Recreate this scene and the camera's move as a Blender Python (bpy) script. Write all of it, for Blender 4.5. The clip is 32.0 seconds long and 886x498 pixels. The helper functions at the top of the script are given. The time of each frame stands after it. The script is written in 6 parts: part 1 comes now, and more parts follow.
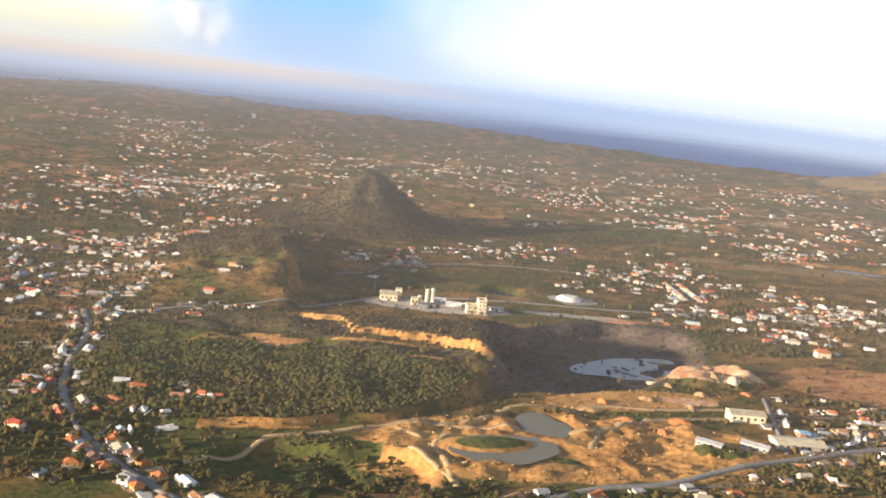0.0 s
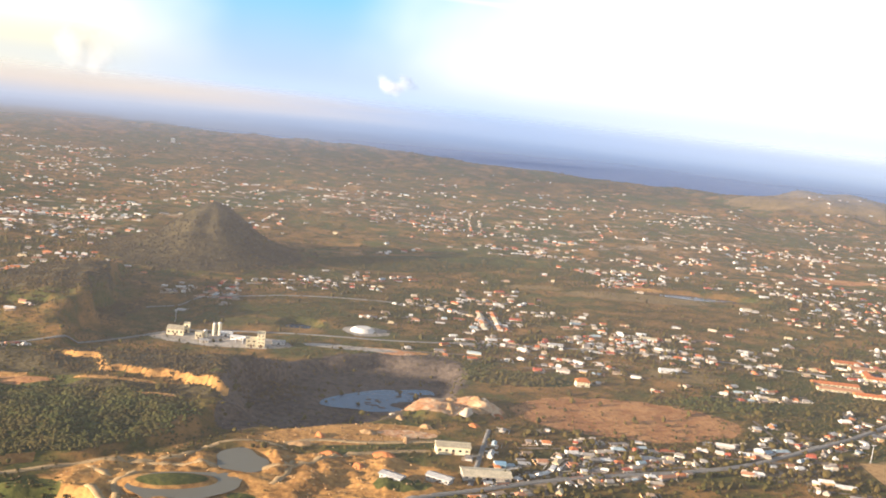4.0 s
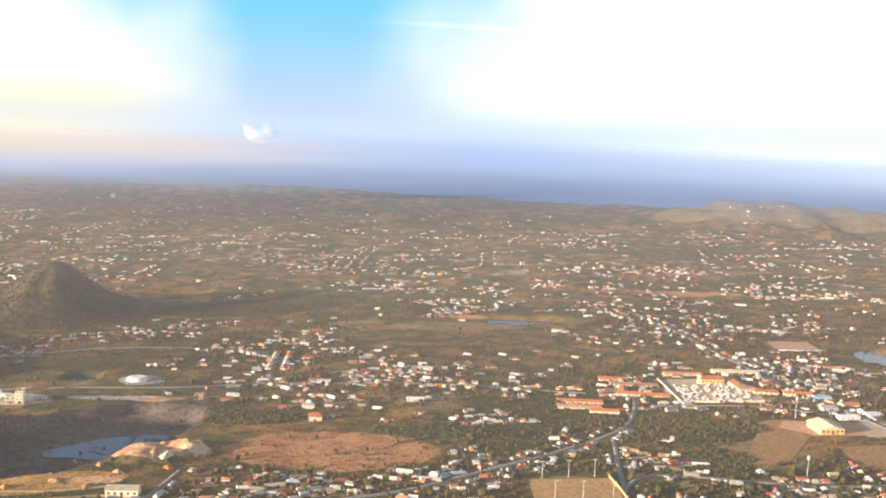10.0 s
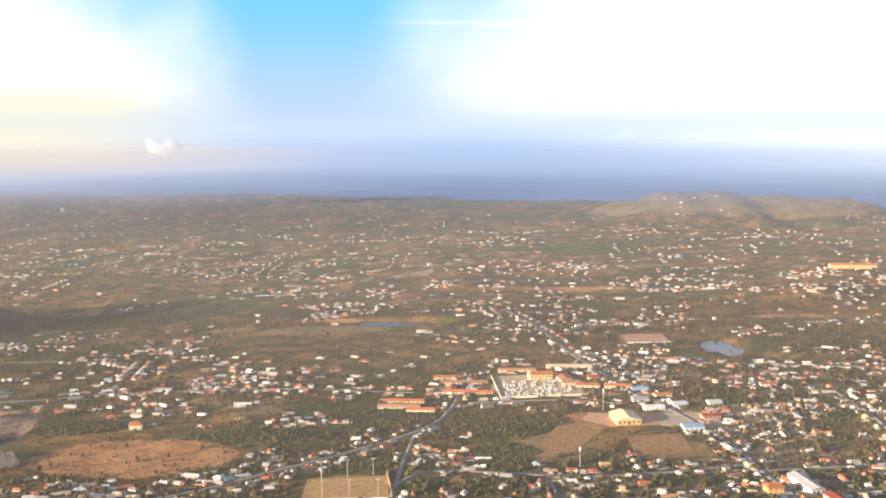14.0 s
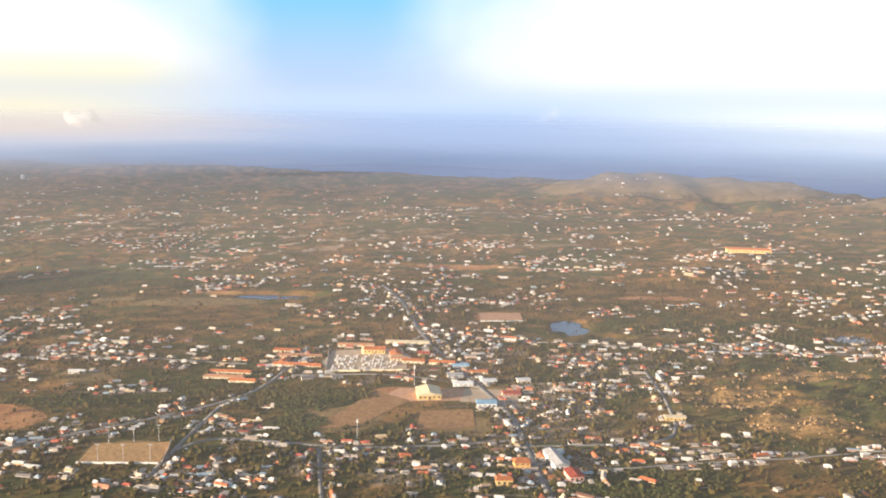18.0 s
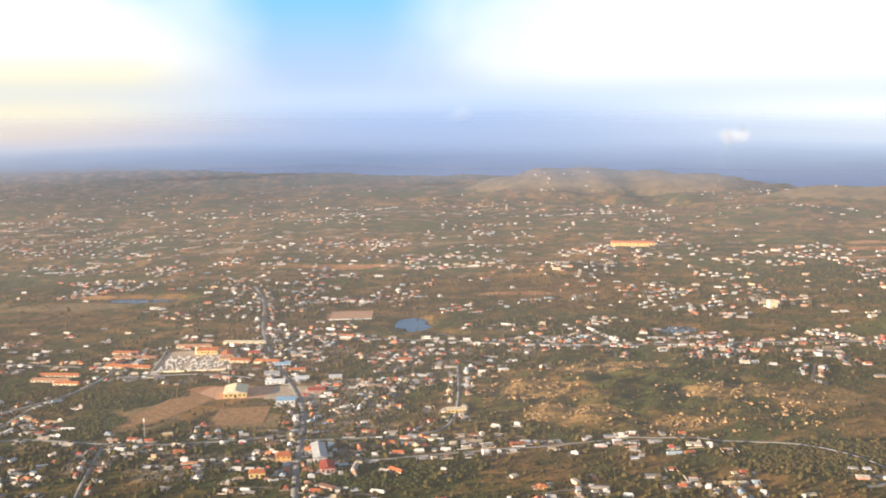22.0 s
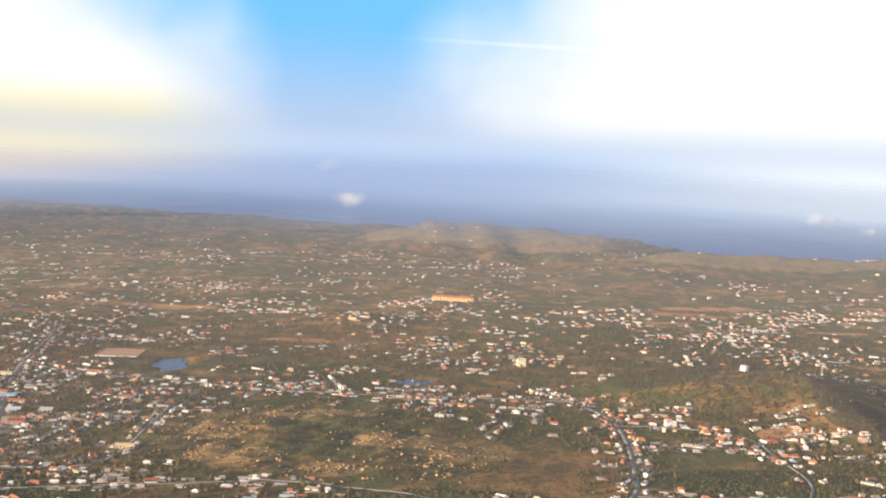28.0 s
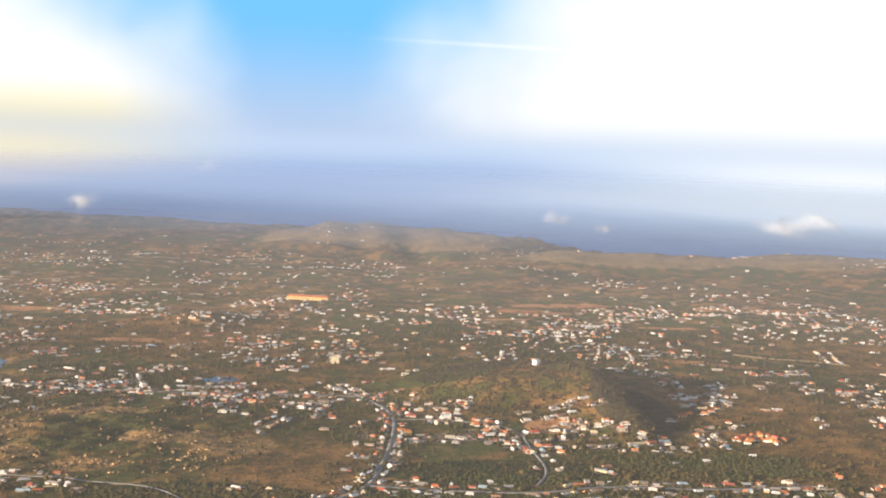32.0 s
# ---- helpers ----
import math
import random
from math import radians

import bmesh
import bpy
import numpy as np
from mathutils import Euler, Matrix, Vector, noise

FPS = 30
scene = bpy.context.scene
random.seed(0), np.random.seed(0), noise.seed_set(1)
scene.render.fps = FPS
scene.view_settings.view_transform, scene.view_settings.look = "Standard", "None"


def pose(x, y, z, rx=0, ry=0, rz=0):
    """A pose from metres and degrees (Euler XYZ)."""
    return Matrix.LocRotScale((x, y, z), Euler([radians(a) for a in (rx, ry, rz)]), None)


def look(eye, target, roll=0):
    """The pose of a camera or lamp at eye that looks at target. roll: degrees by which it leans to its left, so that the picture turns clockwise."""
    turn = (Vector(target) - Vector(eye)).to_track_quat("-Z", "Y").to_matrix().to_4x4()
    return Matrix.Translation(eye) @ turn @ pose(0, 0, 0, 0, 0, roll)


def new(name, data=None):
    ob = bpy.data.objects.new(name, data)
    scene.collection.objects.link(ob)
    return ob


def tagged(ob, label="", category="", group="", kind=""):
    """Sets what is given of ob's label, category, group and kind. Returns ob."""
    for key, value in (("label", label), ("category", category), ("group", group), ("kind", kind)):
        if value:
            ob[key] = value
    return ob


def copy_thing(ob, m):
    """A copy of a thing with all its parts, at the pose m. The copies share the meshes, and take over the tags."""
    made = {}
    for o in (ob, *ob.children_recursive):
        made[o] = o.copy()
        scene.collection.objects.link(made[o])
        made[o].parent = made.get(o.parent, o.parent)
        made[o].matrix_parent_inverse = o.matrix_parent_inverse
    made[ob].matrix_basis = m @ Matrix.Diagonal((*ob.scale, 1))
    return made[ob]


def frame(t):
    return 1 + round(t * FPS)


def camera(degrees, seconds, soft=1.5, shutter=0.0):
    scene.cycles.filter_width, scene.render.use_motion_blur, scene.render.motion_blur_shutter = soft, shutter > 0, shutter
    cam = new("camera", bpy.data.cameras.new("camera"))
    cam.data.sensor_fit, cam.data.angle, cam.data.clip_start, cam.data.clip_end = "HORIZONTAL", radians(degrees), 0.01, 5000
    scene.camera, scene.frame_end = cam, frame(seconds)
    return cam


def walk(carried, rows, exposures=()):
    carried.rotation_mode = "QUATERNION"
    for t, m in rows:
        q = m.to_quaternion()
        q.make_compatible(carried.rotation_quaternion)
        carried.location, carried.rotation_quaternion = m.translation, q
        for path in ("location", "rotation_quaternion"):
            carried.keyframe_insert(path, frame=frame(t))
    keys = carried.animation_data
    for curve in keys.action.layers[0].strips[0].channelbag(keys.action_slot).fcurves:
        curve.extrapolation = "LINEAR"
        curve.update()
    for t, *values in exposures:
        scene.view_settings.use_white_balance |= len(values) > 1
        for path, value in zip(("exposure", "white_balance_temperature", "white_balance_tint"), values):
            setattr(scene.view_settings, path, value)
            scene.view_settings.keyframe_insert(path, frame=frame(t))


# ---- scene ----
# camera: an aircraft window, climbing
cam = camera(46.8, 32.0, soft=1.9)
PATH = [
    (0.0, -0.02, -0.21, 170.66, -10.54, -6.76, 0.07),
    (0.5, 16.00, -2.79, 175.33, -9.50, -6.70, 0.52),
    (1.0, 32.02, -5.40, 179.79, -9.00, -7.35, 0.95),
    (1.5, 48.05, -8.02, 184.02, -8.18, -7.27, 0.74),
    (2.0, 64.10, -10.67, 188.05, -8.17, -7.83, -0.06),
    (2.5, 80.16, -13.34, 191.88, -8.35, -7.59, -0.33),
    (3.0, 96.25, -16.03, 195.52, -8.85, -7.39, -0.65),
    (3.5, 112.37, -18.73, 198.98, -9.51, -6.95, -0.97),
    (5.5, 177.20, -29.67, 211.18, -9.62, -4.85, -0.93),
    (6.0, 193.51, -32.44, 213.85, -9.59, -4.49, -1.10),
    (6.5, 209.88, -35.21, 216.39, -9.57, -4.12, -1.05),
    (7.0, 226.29, -37.98, 218.81, -9.08, -3.87, -0.95),
    (7.5, 242.76, -40.77, 221.11, -8.92, -3.66, -0.81),
    (8.0, 259.28, -43.56, 223.29, -8.45, -3.79, -0.71),
    (8.5, 275.86, -46.35, 225.36, -8.33, -3.05, -0.33),
    (9.0, 292.51, -49.14, 227.34, -8.30, -2.55, -0.26),
    (9.5, 309.21, -51.93, 229.22, -8.29, -2.40, -0.10),
    (10.0, 325.98, -54.73, 231.02, -8.11, -2.07, 0.01),
    (10.5, 342.82, -57.52, 232.73, -8.41, -0.62, 0.20),
    (11.0, 359.72, -60.32, 234.37, -8.49, -0.21, 0.59),
    (11.5, 376.70, -63.11, 235.94, -8.42, -0.07, 0.94),
    (12.0, 393.74, -65.90, 237.44, -8.11, 0.16, 0.83),
    (12.5, 410.86, -68.68, 238.88, -8.09, 0.35, 0.67),
    (13.0, 428.04, -71.46, 240.27, -8.40, 0.74, 0.54),
    (13.5, 445.30, -74.23, 241.60, -7.72, 0.31, 0.17),
    (14.0, 462.63, -77.00, 242.89, -8.25, 0.14, 0.21),
    (14.5, 480.04, -79.76, 244.14, -8.52, -0.30, 0.35),
    (16.5, 550.38, -90.73, 248.79, -9.81, -1.14, 0.98),
    (17.0, 568.15, -93.45, 249.88, -9.65, -1.06, 1.13),
    (17.5, 585.98, -96.17, 250.96, -9.75, -1.17, 1.27),
    (18.0, 603.89, -98.87, 252.02, -9.76, -1.02, 1.30),
    (18.5, 621.86, -101.57, 253.06, -9.71, -0.97, 1.34),
    (19.0, 639.91, -104.25, 254.10, -9.71, -1.00, 1.43),
    (19.5, 658.01, -106.93, 255.12, -9.71, -0.78, 1.37),
    (20.0, 676.18, -109.59, 256.14, -10.19, -0.11, 1.46),
    (20.5, 694.42, -112.25, 257.15, -10.14, 0.03, 1.61),
    (21.0, 712.71, -114.89, 258.16, -9.93, 0.10, 1.40),
    (21.5, 731.06, -117.53, 259.17, -9.90, 0.11, 1.37),
    (22.0, 749.46, -120.16, 260.18, -9.96, 0.40, 1.31),
    (22.5, 767.92, -122.77, 261.19, -9.91, 0.50, 1.26),
    (23.0, 786.43, -125.38, 262.20, -9.80, 0.67, 0.98),
    (23.5, 804.99, -127.98, 263.21, -9.36, 0.59, 0.97),
    (24.0, 823.59, -130.57, 264.23, -9.15, 0.54, 0.93),
    (24.5, 842.23, -133.15, 265.26, -9.30, 0.39, 0.90),
    (25.0, 860.90, -135.72, 266.28, -9.30, 0.04, 0.91),
    (25.5, 879.62, -138.29, 267.32, -9.28, -0.38, 1.74),
    (27.5, 954.72, -148.48, 271.50, -7.22, -2.59, 1.72),
    (28.0, 973.54, -151.01, 272.55, -7.26, -2.57, 1.71),
    (28.5, 992.37, -153.54, 273.61, -7.34, -2.22, 1.91),
    (29.0, 1011.20, -156.07, 274.66, -7.27, -2.32, 1.49),
    (29.5, 1030.04, -158.59, 275.72, -7.11, -2.56, 0.60),
    (30.0, 1048.86, -161.11, 276.77, -7.01, -2.56, 0.17),
    (30.5, 1067.67, -163.63, 277.82, -7.21, -2.42, 0.12),
    (31.0, 1086.47, -166.15, 278.86, -7.15, -2.46, 0.15),
    (31.5, 1105.24, -168.67, 279.90, -6.89, -2.60, -0.11),
    (32.0, 1123.99, -171.19, 280.92, -7.18, -2.37, -0.08),
]
STOPS = 1.54
walk(cam, [(t, pose(x, y, z, 90 + pitch, lean, yaw)) for t, x, y, z, pitch, lean, yaw in PATH], [(0.0, STOPS), (1.0, STOPS + 0.1), (3.0, STOPS + 0.14), (6.0, STOPS - 0.04), (9.0, STOPS + 0.08), (19.0, STOPS + 0.02), (25.0, STOPS), (28.0, STOPS - 0.15), (32.0, STOPS - 0.15)])

# ---- world, sun, sky ----
SUN_ELEVATION, SUN_FROM = radians(8.5), (-0.93, -0.37)

sun = new("sun", bpy.data.lights.new("sun", "SUN"))
sun.data.energy, sun.data.angle, sun.data.color = 5.0, radians(0.6), (1.0, 0.81, 0.61)
sun.matrix_world = look((0, 0, 0), (-SUN_FROM[0] * math.cos(SUN_ELEVATION), -SUN_FROM[1] * math.cos(SUN_ELEVATION), -math.sin(SUN_ELEVATION)))

world = bpy.data.worlds.new("world")
scene.world = world
world.use_nodes = True


class Graph:
    """A small helper to write node trees in few words."""

    def __init__(self, tree):
        self.tree = tree
        tree.nodes.clear()

    def node(self, kind, **values):
        made = self.tree.nodes.new(kind)
        for key, value in values.items():
            if key == "op":
                made.operation = value
            elif key == "blend":
                made.data_type, made.blend_type = "RGBA", value
        return made

    def link(self, a, b):
        if isinstance(a, bpy.types.NodeSocket):
            self.tree.links.new(a, b)
        else:
            b.default_value = a

    def math(self, op, a, b=0.0, c=0.0):
        made = self.node("ShaderNodeMath", op=op)
        for value, socket in zip((a, b, c), made.inputs):
            self.link(value, socket)
        return made.outputs[0]

    def ramp(self, value, low, high, to_low=0.0, to_high=1.0):
        made = self.node("ShaderNodeMapRange")
        made.interpolation_type = "SMOOTHSTEP"
        for a, b in zip((value, low, high, to_low, to_high), made.inputs):
            self.link(a, b)
        return made.outputs[0]

    def mix(self, factor, a, b, blend="MIX"):
        made = self.node("ShaderNodeMix", blend=blend)
        for value, name in ((factor, 0), (a, 6), (b, 7)):
            self.link((*value, 1.0) if isinstance(value, tuple) and len(value) == 3 else value, made.inputs[name])
        return made.outputs[2]

    def noise(self, vector, scale, detail=4.0, rough=0.55):
        made = self.node("ShaderNodeTexNoise")
        self.link(vector, made.inputs["Vector"])
        made.inputs["Scale"].default_value, made.inputs["Detail"].default_value = scale, detail
        made.inputs["Roughness"].default_value = rough
        return made.outputs[0]


SEA_FAR = (0.34, 0.47, 0.74)


def build_sky():
    g = Graph(world.node_tree)
    out, back = g.node("ShaderNodeOutputWorld"), g.node("ShaderNodeBackground")
    sky = g.node("ShaderNodeTexSky")
    sky.sky_type, sky.sun_disc = "NISHITA", False
    sky.sun_elevation, sky.sun_rotation = SUN_ELEVATION, math.atan2(SUN_FROM[0], SUN_FROM[1])
    sky.air_density, sky.dust_density, sky.ozone_density = 1.0, 1.5, 1.5
    coords = g.node("ShaderNodeTexCoord").outputs["Generated"]
    axes = g.node("ShaderNodeSeparateXYZ")
    g.link(coords, axes.inputs[0])
    x, y, z = axes.outputs
    side = g.math("ARCTAN2", x, y)
    drift = g.math("SUBTRACT", g.noise(coords, 5.0, 3.0), 0.5)
    # white glare painted as thin cloud over most of the low sky, with one long gap of open blue
    left = g.ramp(g.math("ADD", g.math("MULTIPLY_ADD", drift, 0.22, side), g.math("MULTIPLY", z, 0.9)), -0.14, -0.36)
    right = g.ramp(g.math("ADD", g.math("MULTIPLY_ADD", drift, 0.24, side), g.math("MULTIPLY", z, -0.7)), -0.12, 0.13)
    cloud = g.math("MAXIMUM", left, right)
    cloud = g.math("MULTIPLY", cloud, g.ramp(z, -0.045, 0.02))
    cloud = g.math("MULTIPLY", cloud, g.ramp(z, 0.16, 0.42, 1.0, 0.12))
    clear = g.mix(1.0, sky.outputs[0], (0.088, 0.093, 0.108), "MULTIPLY")
    blue = g.mix(g.ramp(z, -0.03, 0.10), (0.60, 0.75, 1.02), (0.20, 0.66, 1.20))
    open_sky = g.mix(g.ramp(z, 0.16, 0.42, 0.15, 0.85), blue, clear)
    glow = g.mix(g.math("MULTIPLY", left, g.ramp(z, 0.035, -0.015)), (1.10, 1.09, 1.06), (1.10, 0.95, 0.55))
    white = g.mix(cloud, open_sky, glow)
    # one long thread of cirrus
    thread = g.math("ABSOLUTE", g.math("ADD", g.math("MULTIPLY_ADD", side, 0.02, z), -0.0735))
    thread = g.math("MULTIPLY", g.ramp(thread, 0.0034, 0.0), g.math("MULTIPLY", g.ramp(side, -0.10, 0.08), g.ramp(side, 0.24, 0.10)))
    white = g.mix(g.math("MULTIPLY", thread, 0.42), white, (1.1, 1.1, 1.1))
    # the sea beyond the last sheet of water: haze and side glare put into its colour
    far = g.mix(g.ramp(z, -0.066, -0.018), SEA_FAR, (0.62, 0.76, 0.98))
    far = g.mix(g.math("MULTIPLY", g.ramp(side, 0.02, 0.40), g.ramp(z, -0.085, -0.030)), far, (0.98, 1.02, 1.06))
    far = g.mix(g.math("MULTIPLY", g.ramp(side, -0.14, -0.42), g.ramp(z, -0.085, -0.025)), far, (0.98, 0.88, 0.62))
    colour = g.mix(g.ramp(z, -0.044, -0.006), far, white)
    g.link(colour, back.inputs[0])
    back.inputs[1].default_value = 0.385
    g.link(back.outputs[0], out.inputs[0])


build_sky()


# ---- the lie of the land ----
def smooth(a, b, v):
    u = np.clip((np.asarray(v, float) - a) / (b - a), 0, 1)
    return u * u * (3 - 2 * u)


def coast(x):
    return 2440 - 60 * smooth(200, 900, x) - 90 * smooth(1000, 1360, x) - 330 * smooth(1300, 1520, x) + 25 * np.sin(x / 170.0) + 12 * np.sin(x / 61.0 + 1) + 5 * np.sin(x / 23.0)


def rolls(x, y, size, seed):
    """Smooth waves of about unit height, the same at every build."""
    pick = np.random.RandomState(seed)
    total = 0.0
    for i in range(7):
        a, f, p = pick.uniform(0, 6.28), pick.uniform(0.5, 1.6) / size, pick.uniform(0, 6.28)
        total = total + np.sin(6.28 * f * (x * np.cos(a) + y * np.sin(a)) + p) / 2.6
    return total


def bump(x, y, cx, cy, height, rx, ry, turn=0.0, power=2.0):
    c, s = math.cos(radians(turn)), math.sin(radians(turn))
    u, v = ((x - cx) * c + (y - cy) * s) / rx, ((y - cy) * c - (x - cx) * s) / ry
    return height * np.exp(-((u * u + v * v) ** (power / 2)))


def oval(x, y, cx, cy, rx, ry, turn=0.0):
    c, s = math.cos(radians(turn)), math.sin(radians(turn))
    u, v = ((x - cx) * c + (y - cy) * s) / rx, ((y - cy) * c - (x - cx) * s) / ry
    return np.sqrt(u * u + v * v)


def cliff_line(x):
    """The foot of the quarried cliff that faces the sand workings."""
    return np.interp(x, (-62, -57, -42, -38, -30, 17, 38, 50, 66), (566, 557, 555, 548, 529, 521, 507, 508, 517)) + 1.3 * np.sin(x / 4.1) + 0.8 * np.sin(x / 1.9)


def bank_line(x):
    """The low bare bank at the foot of the wooded hill."""
    return np.interp(x, (-150, -91, -53, -3, 25, 45), (376, 396, 405, 428, 452, 470)) + 1.5 * np.sin(x / 6.0)


def quarry_hill(x, y):
    """The wooded hill: a low bank, a long slope up to the cliff, a top that falls away to the plant, and a steep east wall."""
    front, cliff = bank_line(x), cliff_line(x)
    slope = np.interp(x, (-170, -84, -68, -30, 7, 32, 60), (3.5, 6.5, 8.5, 10.0, 10.5, 11.0, 11.0))
    up = np.clip((y - front) / (cliff - front), 0, 1)
    h = 2.6 * smooth(0, 3.5, y - front) + (slope - 2.6) * up ** 0.85 + (1.1 * rolls(x, y, 62, 17) + 0.6 * rolls(x, y, 27, 18)) * smooth(5, 30, y - front) * (1 - 0.6 * smooth(-20, 0, y - cliff))
    h = h + np.interp(x, (-76, -60, -32, 17, 40, 68), (0, 3.6, 2.6, 4.2, 5.4, 4.6)) * smooth(0, 2.2, y - cliff)
    rim = np.interp(y, (430, 460, 478, 490, 505, 516, 560, 590, 610), (20, 25, 37, 42, 58, 66, 71, 69, 62)) + 1.8 * np.sin(y / 6.0) + 1.0 * np.sin(y / 2.7)
    return h * (1 - smooth(548, 607, y)) * smooth(-195, -125, x) * (1 - smooth(-4, 8, x - rim))


def ground_height(x, y):
    x, y = np.asarray(x, float), np.asarray(y, float)
    z = (14 + 0.027 * np.clip(x, -300, 1500)) * (1 - 0.75 * smooth(900, 2250, y))
    z = z + 1.3 * rolls(x, y, 330, 3) * smooth(300, 800, y) + 2.5 * rolls(x, y, 700, 4) * smooth(900, 1400, y)
    # the cone-shaped hill
    z = z + bump(x, y, -54, 957, 40, 44, 46, 0, 1.8) + bump(x, y, -84, 935, 10, 62, 70) + bump(x, y, -30, 900, 6, 45, 40)
    ribs = np.sin(np.arctan2(y - 957, x + 54) * 9 + 0.6 * np.sin(oval(x, y, -54, 957, 14, 14)))
    z = z + 1.6 * ribs * np.exp(-((oval(x, y, -54, 957, 48, 48) - 0.8) / 0.5) ** 2)
    # the quarried hill beside it
    face = x - 0.12 * (740 - y) + 4 * np.sin(y / 11.0) + 2 * np.sin(y / 4.7)
    rise = smooth(-235, -100, x) ** 1.2 * np.exp(-np.abs((y - 715) / 105.0) ** 4.0) * (1 - smooth(-98, -90, face))
    z = z + (19.5 + 1.2 * rolls(x, y, 30, 24)) * rise
    z = z - 5 * (1 - smooth(0.5, 1.1, oval(x, y, -122, 652, 24, 13)))
    z = z - 5.5 * (1 - smooth(0.8, 1.15, oval(x, y, -58, 705, 42, 62))) * smooth(-98, -90, face)
    # the wooded hill with its cliff
    z = z + quarry_hill(x, y)
    # the pit with its pool
    pit = 1 - smooth(0.84, 1.04, oval(x, y, 105, 562, 86, 50, 50) + 0.04 * np.sin(x / 7.0) + 0.04 * np.sin(y / 9.0))
    z = z * (1 - pit) + (10.1 + 0.35 * rolls(x, y, 40, 7) + 0.25 * rolls(x, y, 13, 27)) * pit
    # sand workings: heaps, banks and tracks
    sand = 1 - smooth(0.8, 1.05, oval(x, y, 70, 415, 95, 42, 12))
    z = z + sand * (0.8 * rolls(x, y, 34, 8) + 0.65 * rolls(x, y, 13, 9) + 0.5 * rolls(x, y, 6, 25))
    z = z - 5.0 * (1 - smooth(0.7, 1.05, oval(x, y, -42, 372, 30, 22))) - 5.0 * (1 - smooth(0.75, 1.0, oval(x, y, -8, 372, 26, 24)))
    for cx, cy, rx, ry in ((63, 437, 12.5, 14.5), (46, 404, 27, 14)):
        hole = 1 - smooth(0.95, 1.25, oval(x, y, cx, cy, rx, ry))
        z = z * (1 - hole) + 14.6 * hole
    z = z + bump(x, y, 38, 406, 2.6, 19, 8.5, 16, 4.0) + bump(x, y, 139, 417, 3.0, 14, 8, 10)
    z = z + 1.3 * np.exp(-((oval(x, y, 63, 437, 12.5, 14.5) - 1.5) / 0.2) ** 2) * (y > 425)
    # banked spoil beside the pit
    spoil = 1 - smooth(0.7, 1.1, oval(x, y, 163, 533, 31, 17, 8) + 0.12 * np.sin(x / 5.0) + 0.1 * np.sin(y / 4.0 + 1))
    z = z + spoil * (3.4 + 0.9 * rolls(x, y, 19, 19) + 0.5 * rolls(x, y, 8, 20))
    # ponds in the plain
    for cx, cy, rx, ry, level in PONDS:
        hole = 1 - smooth(0.95, 1.4, oval(x, y, cx, cy, rx, ry))
        z = z * (1 - hole) + (level - 0.8) * hole
    # rocky rise, tank hill and the knoll behind it
    z = z + bump(x, y, 850, 575, 5, 110, 70) + (1.6 * rolls(x, y, 45, 12) + 0.9 * rolls(x, y, 17, 28)) * bump(x, y, 860, 570, 1, 120, 90)
    z = z + (bump(x, y, 1212, 712, 20, 92, 66, -6, 2.8) + bump(x, y, 1284, 664, 13, 42, 84, 8, 2.6)) * (1 - smooth(1288, 1304, x + 0.55 * np.clip(y - 640, 0, 200) + 3 * np.sin(y / 14.0) + 1.5 * np.sin(y / 5.0)))
    # coastal hills
    for cx, cy, h, rx, ry in SHORE_HILLS:
        z = z + bump(x, y, cx, cy, h, rx, ry)
    z = z + (5.0 * rolls(x, y, 150, 14) + 2.5 * rolls(x, y, 60, 15)) * smooth(1500, 1800, y) * (0.35 + 0.65 * smooth(500, 900, x))
    z = z + 1.4 * rolls(x, y, 120, 16) * smooth(900, 1100, y)
    shore = coast(x) - y
    z = np.maximum(z, 2.0)
    z = np.where(shore < 40, z * np.clip(shore / 40, 0, 1) + np.minimum(shore, 0) * 0.08 + 0.4, z)
    return np.maximum(z, -14.0)


PONDS = ((700, 786, 16, 25, 30.6), (732, 748, 16, 7, 31.2), (416, 920, 40, 13, 22.6), (60, 700, 12, 10, 13.0), (931, 742, 17, 10, 37.5))
SHORE_HILLS = ((935, 1960, 44, 150, 150), (1100, 1940, 26, 110, 120), (1230, 1880, 26, 90, 110), (1330, 1640, 22, 120, 70), (1500, 1620, 26, 130, 80), (1720, 1640, 26, 160, 100),
               (1950, 1600, 26, 200, 140), (300, 2240, 14, 260, 60), (30, 2310, 16, 200, 60), (-300, 2300, 18, 300, 90), (-700, 2300, 26, 320, 160), (1250, 1480, 12, 90, 70),
               (850, 1010, 10, 60, 40), (2250, 1500, 22, 300, 260), (560, 1560, 6, 140, 80))


# ---- materials ----
def surface(name, rough=0.85, spec=0.3):
    mat = bpy.data.materials.new(name)
    mat.use_nodes = True
    g = Graph(mat.node_tree)
    out, shade = g.node("ShaderNodeOutputMaterial"), g.node("ShaderNodeBsdfPrincipled")
    g.link(shade.outputs[0], out.inputs[0])
    shade.inputs["Roughness"].default_value = rough
    shade.inputs["Specular IOR Level"].default_value = spec
    return mat, g, shade


def position(g):
    return g.node("ShaderNodeNewGeometry").outputs["Position"]


def relief(g, shade, height, strength, distance):
    made = g.node("ShaderNodeBump")
    made.inputs["Strength"].default_value, made.inputs["Distance"].default_value = strength, distance
    g.link(height, made.inputs["Height"])
    g.link(made.outputs[0], shade.inputs["Normal"])


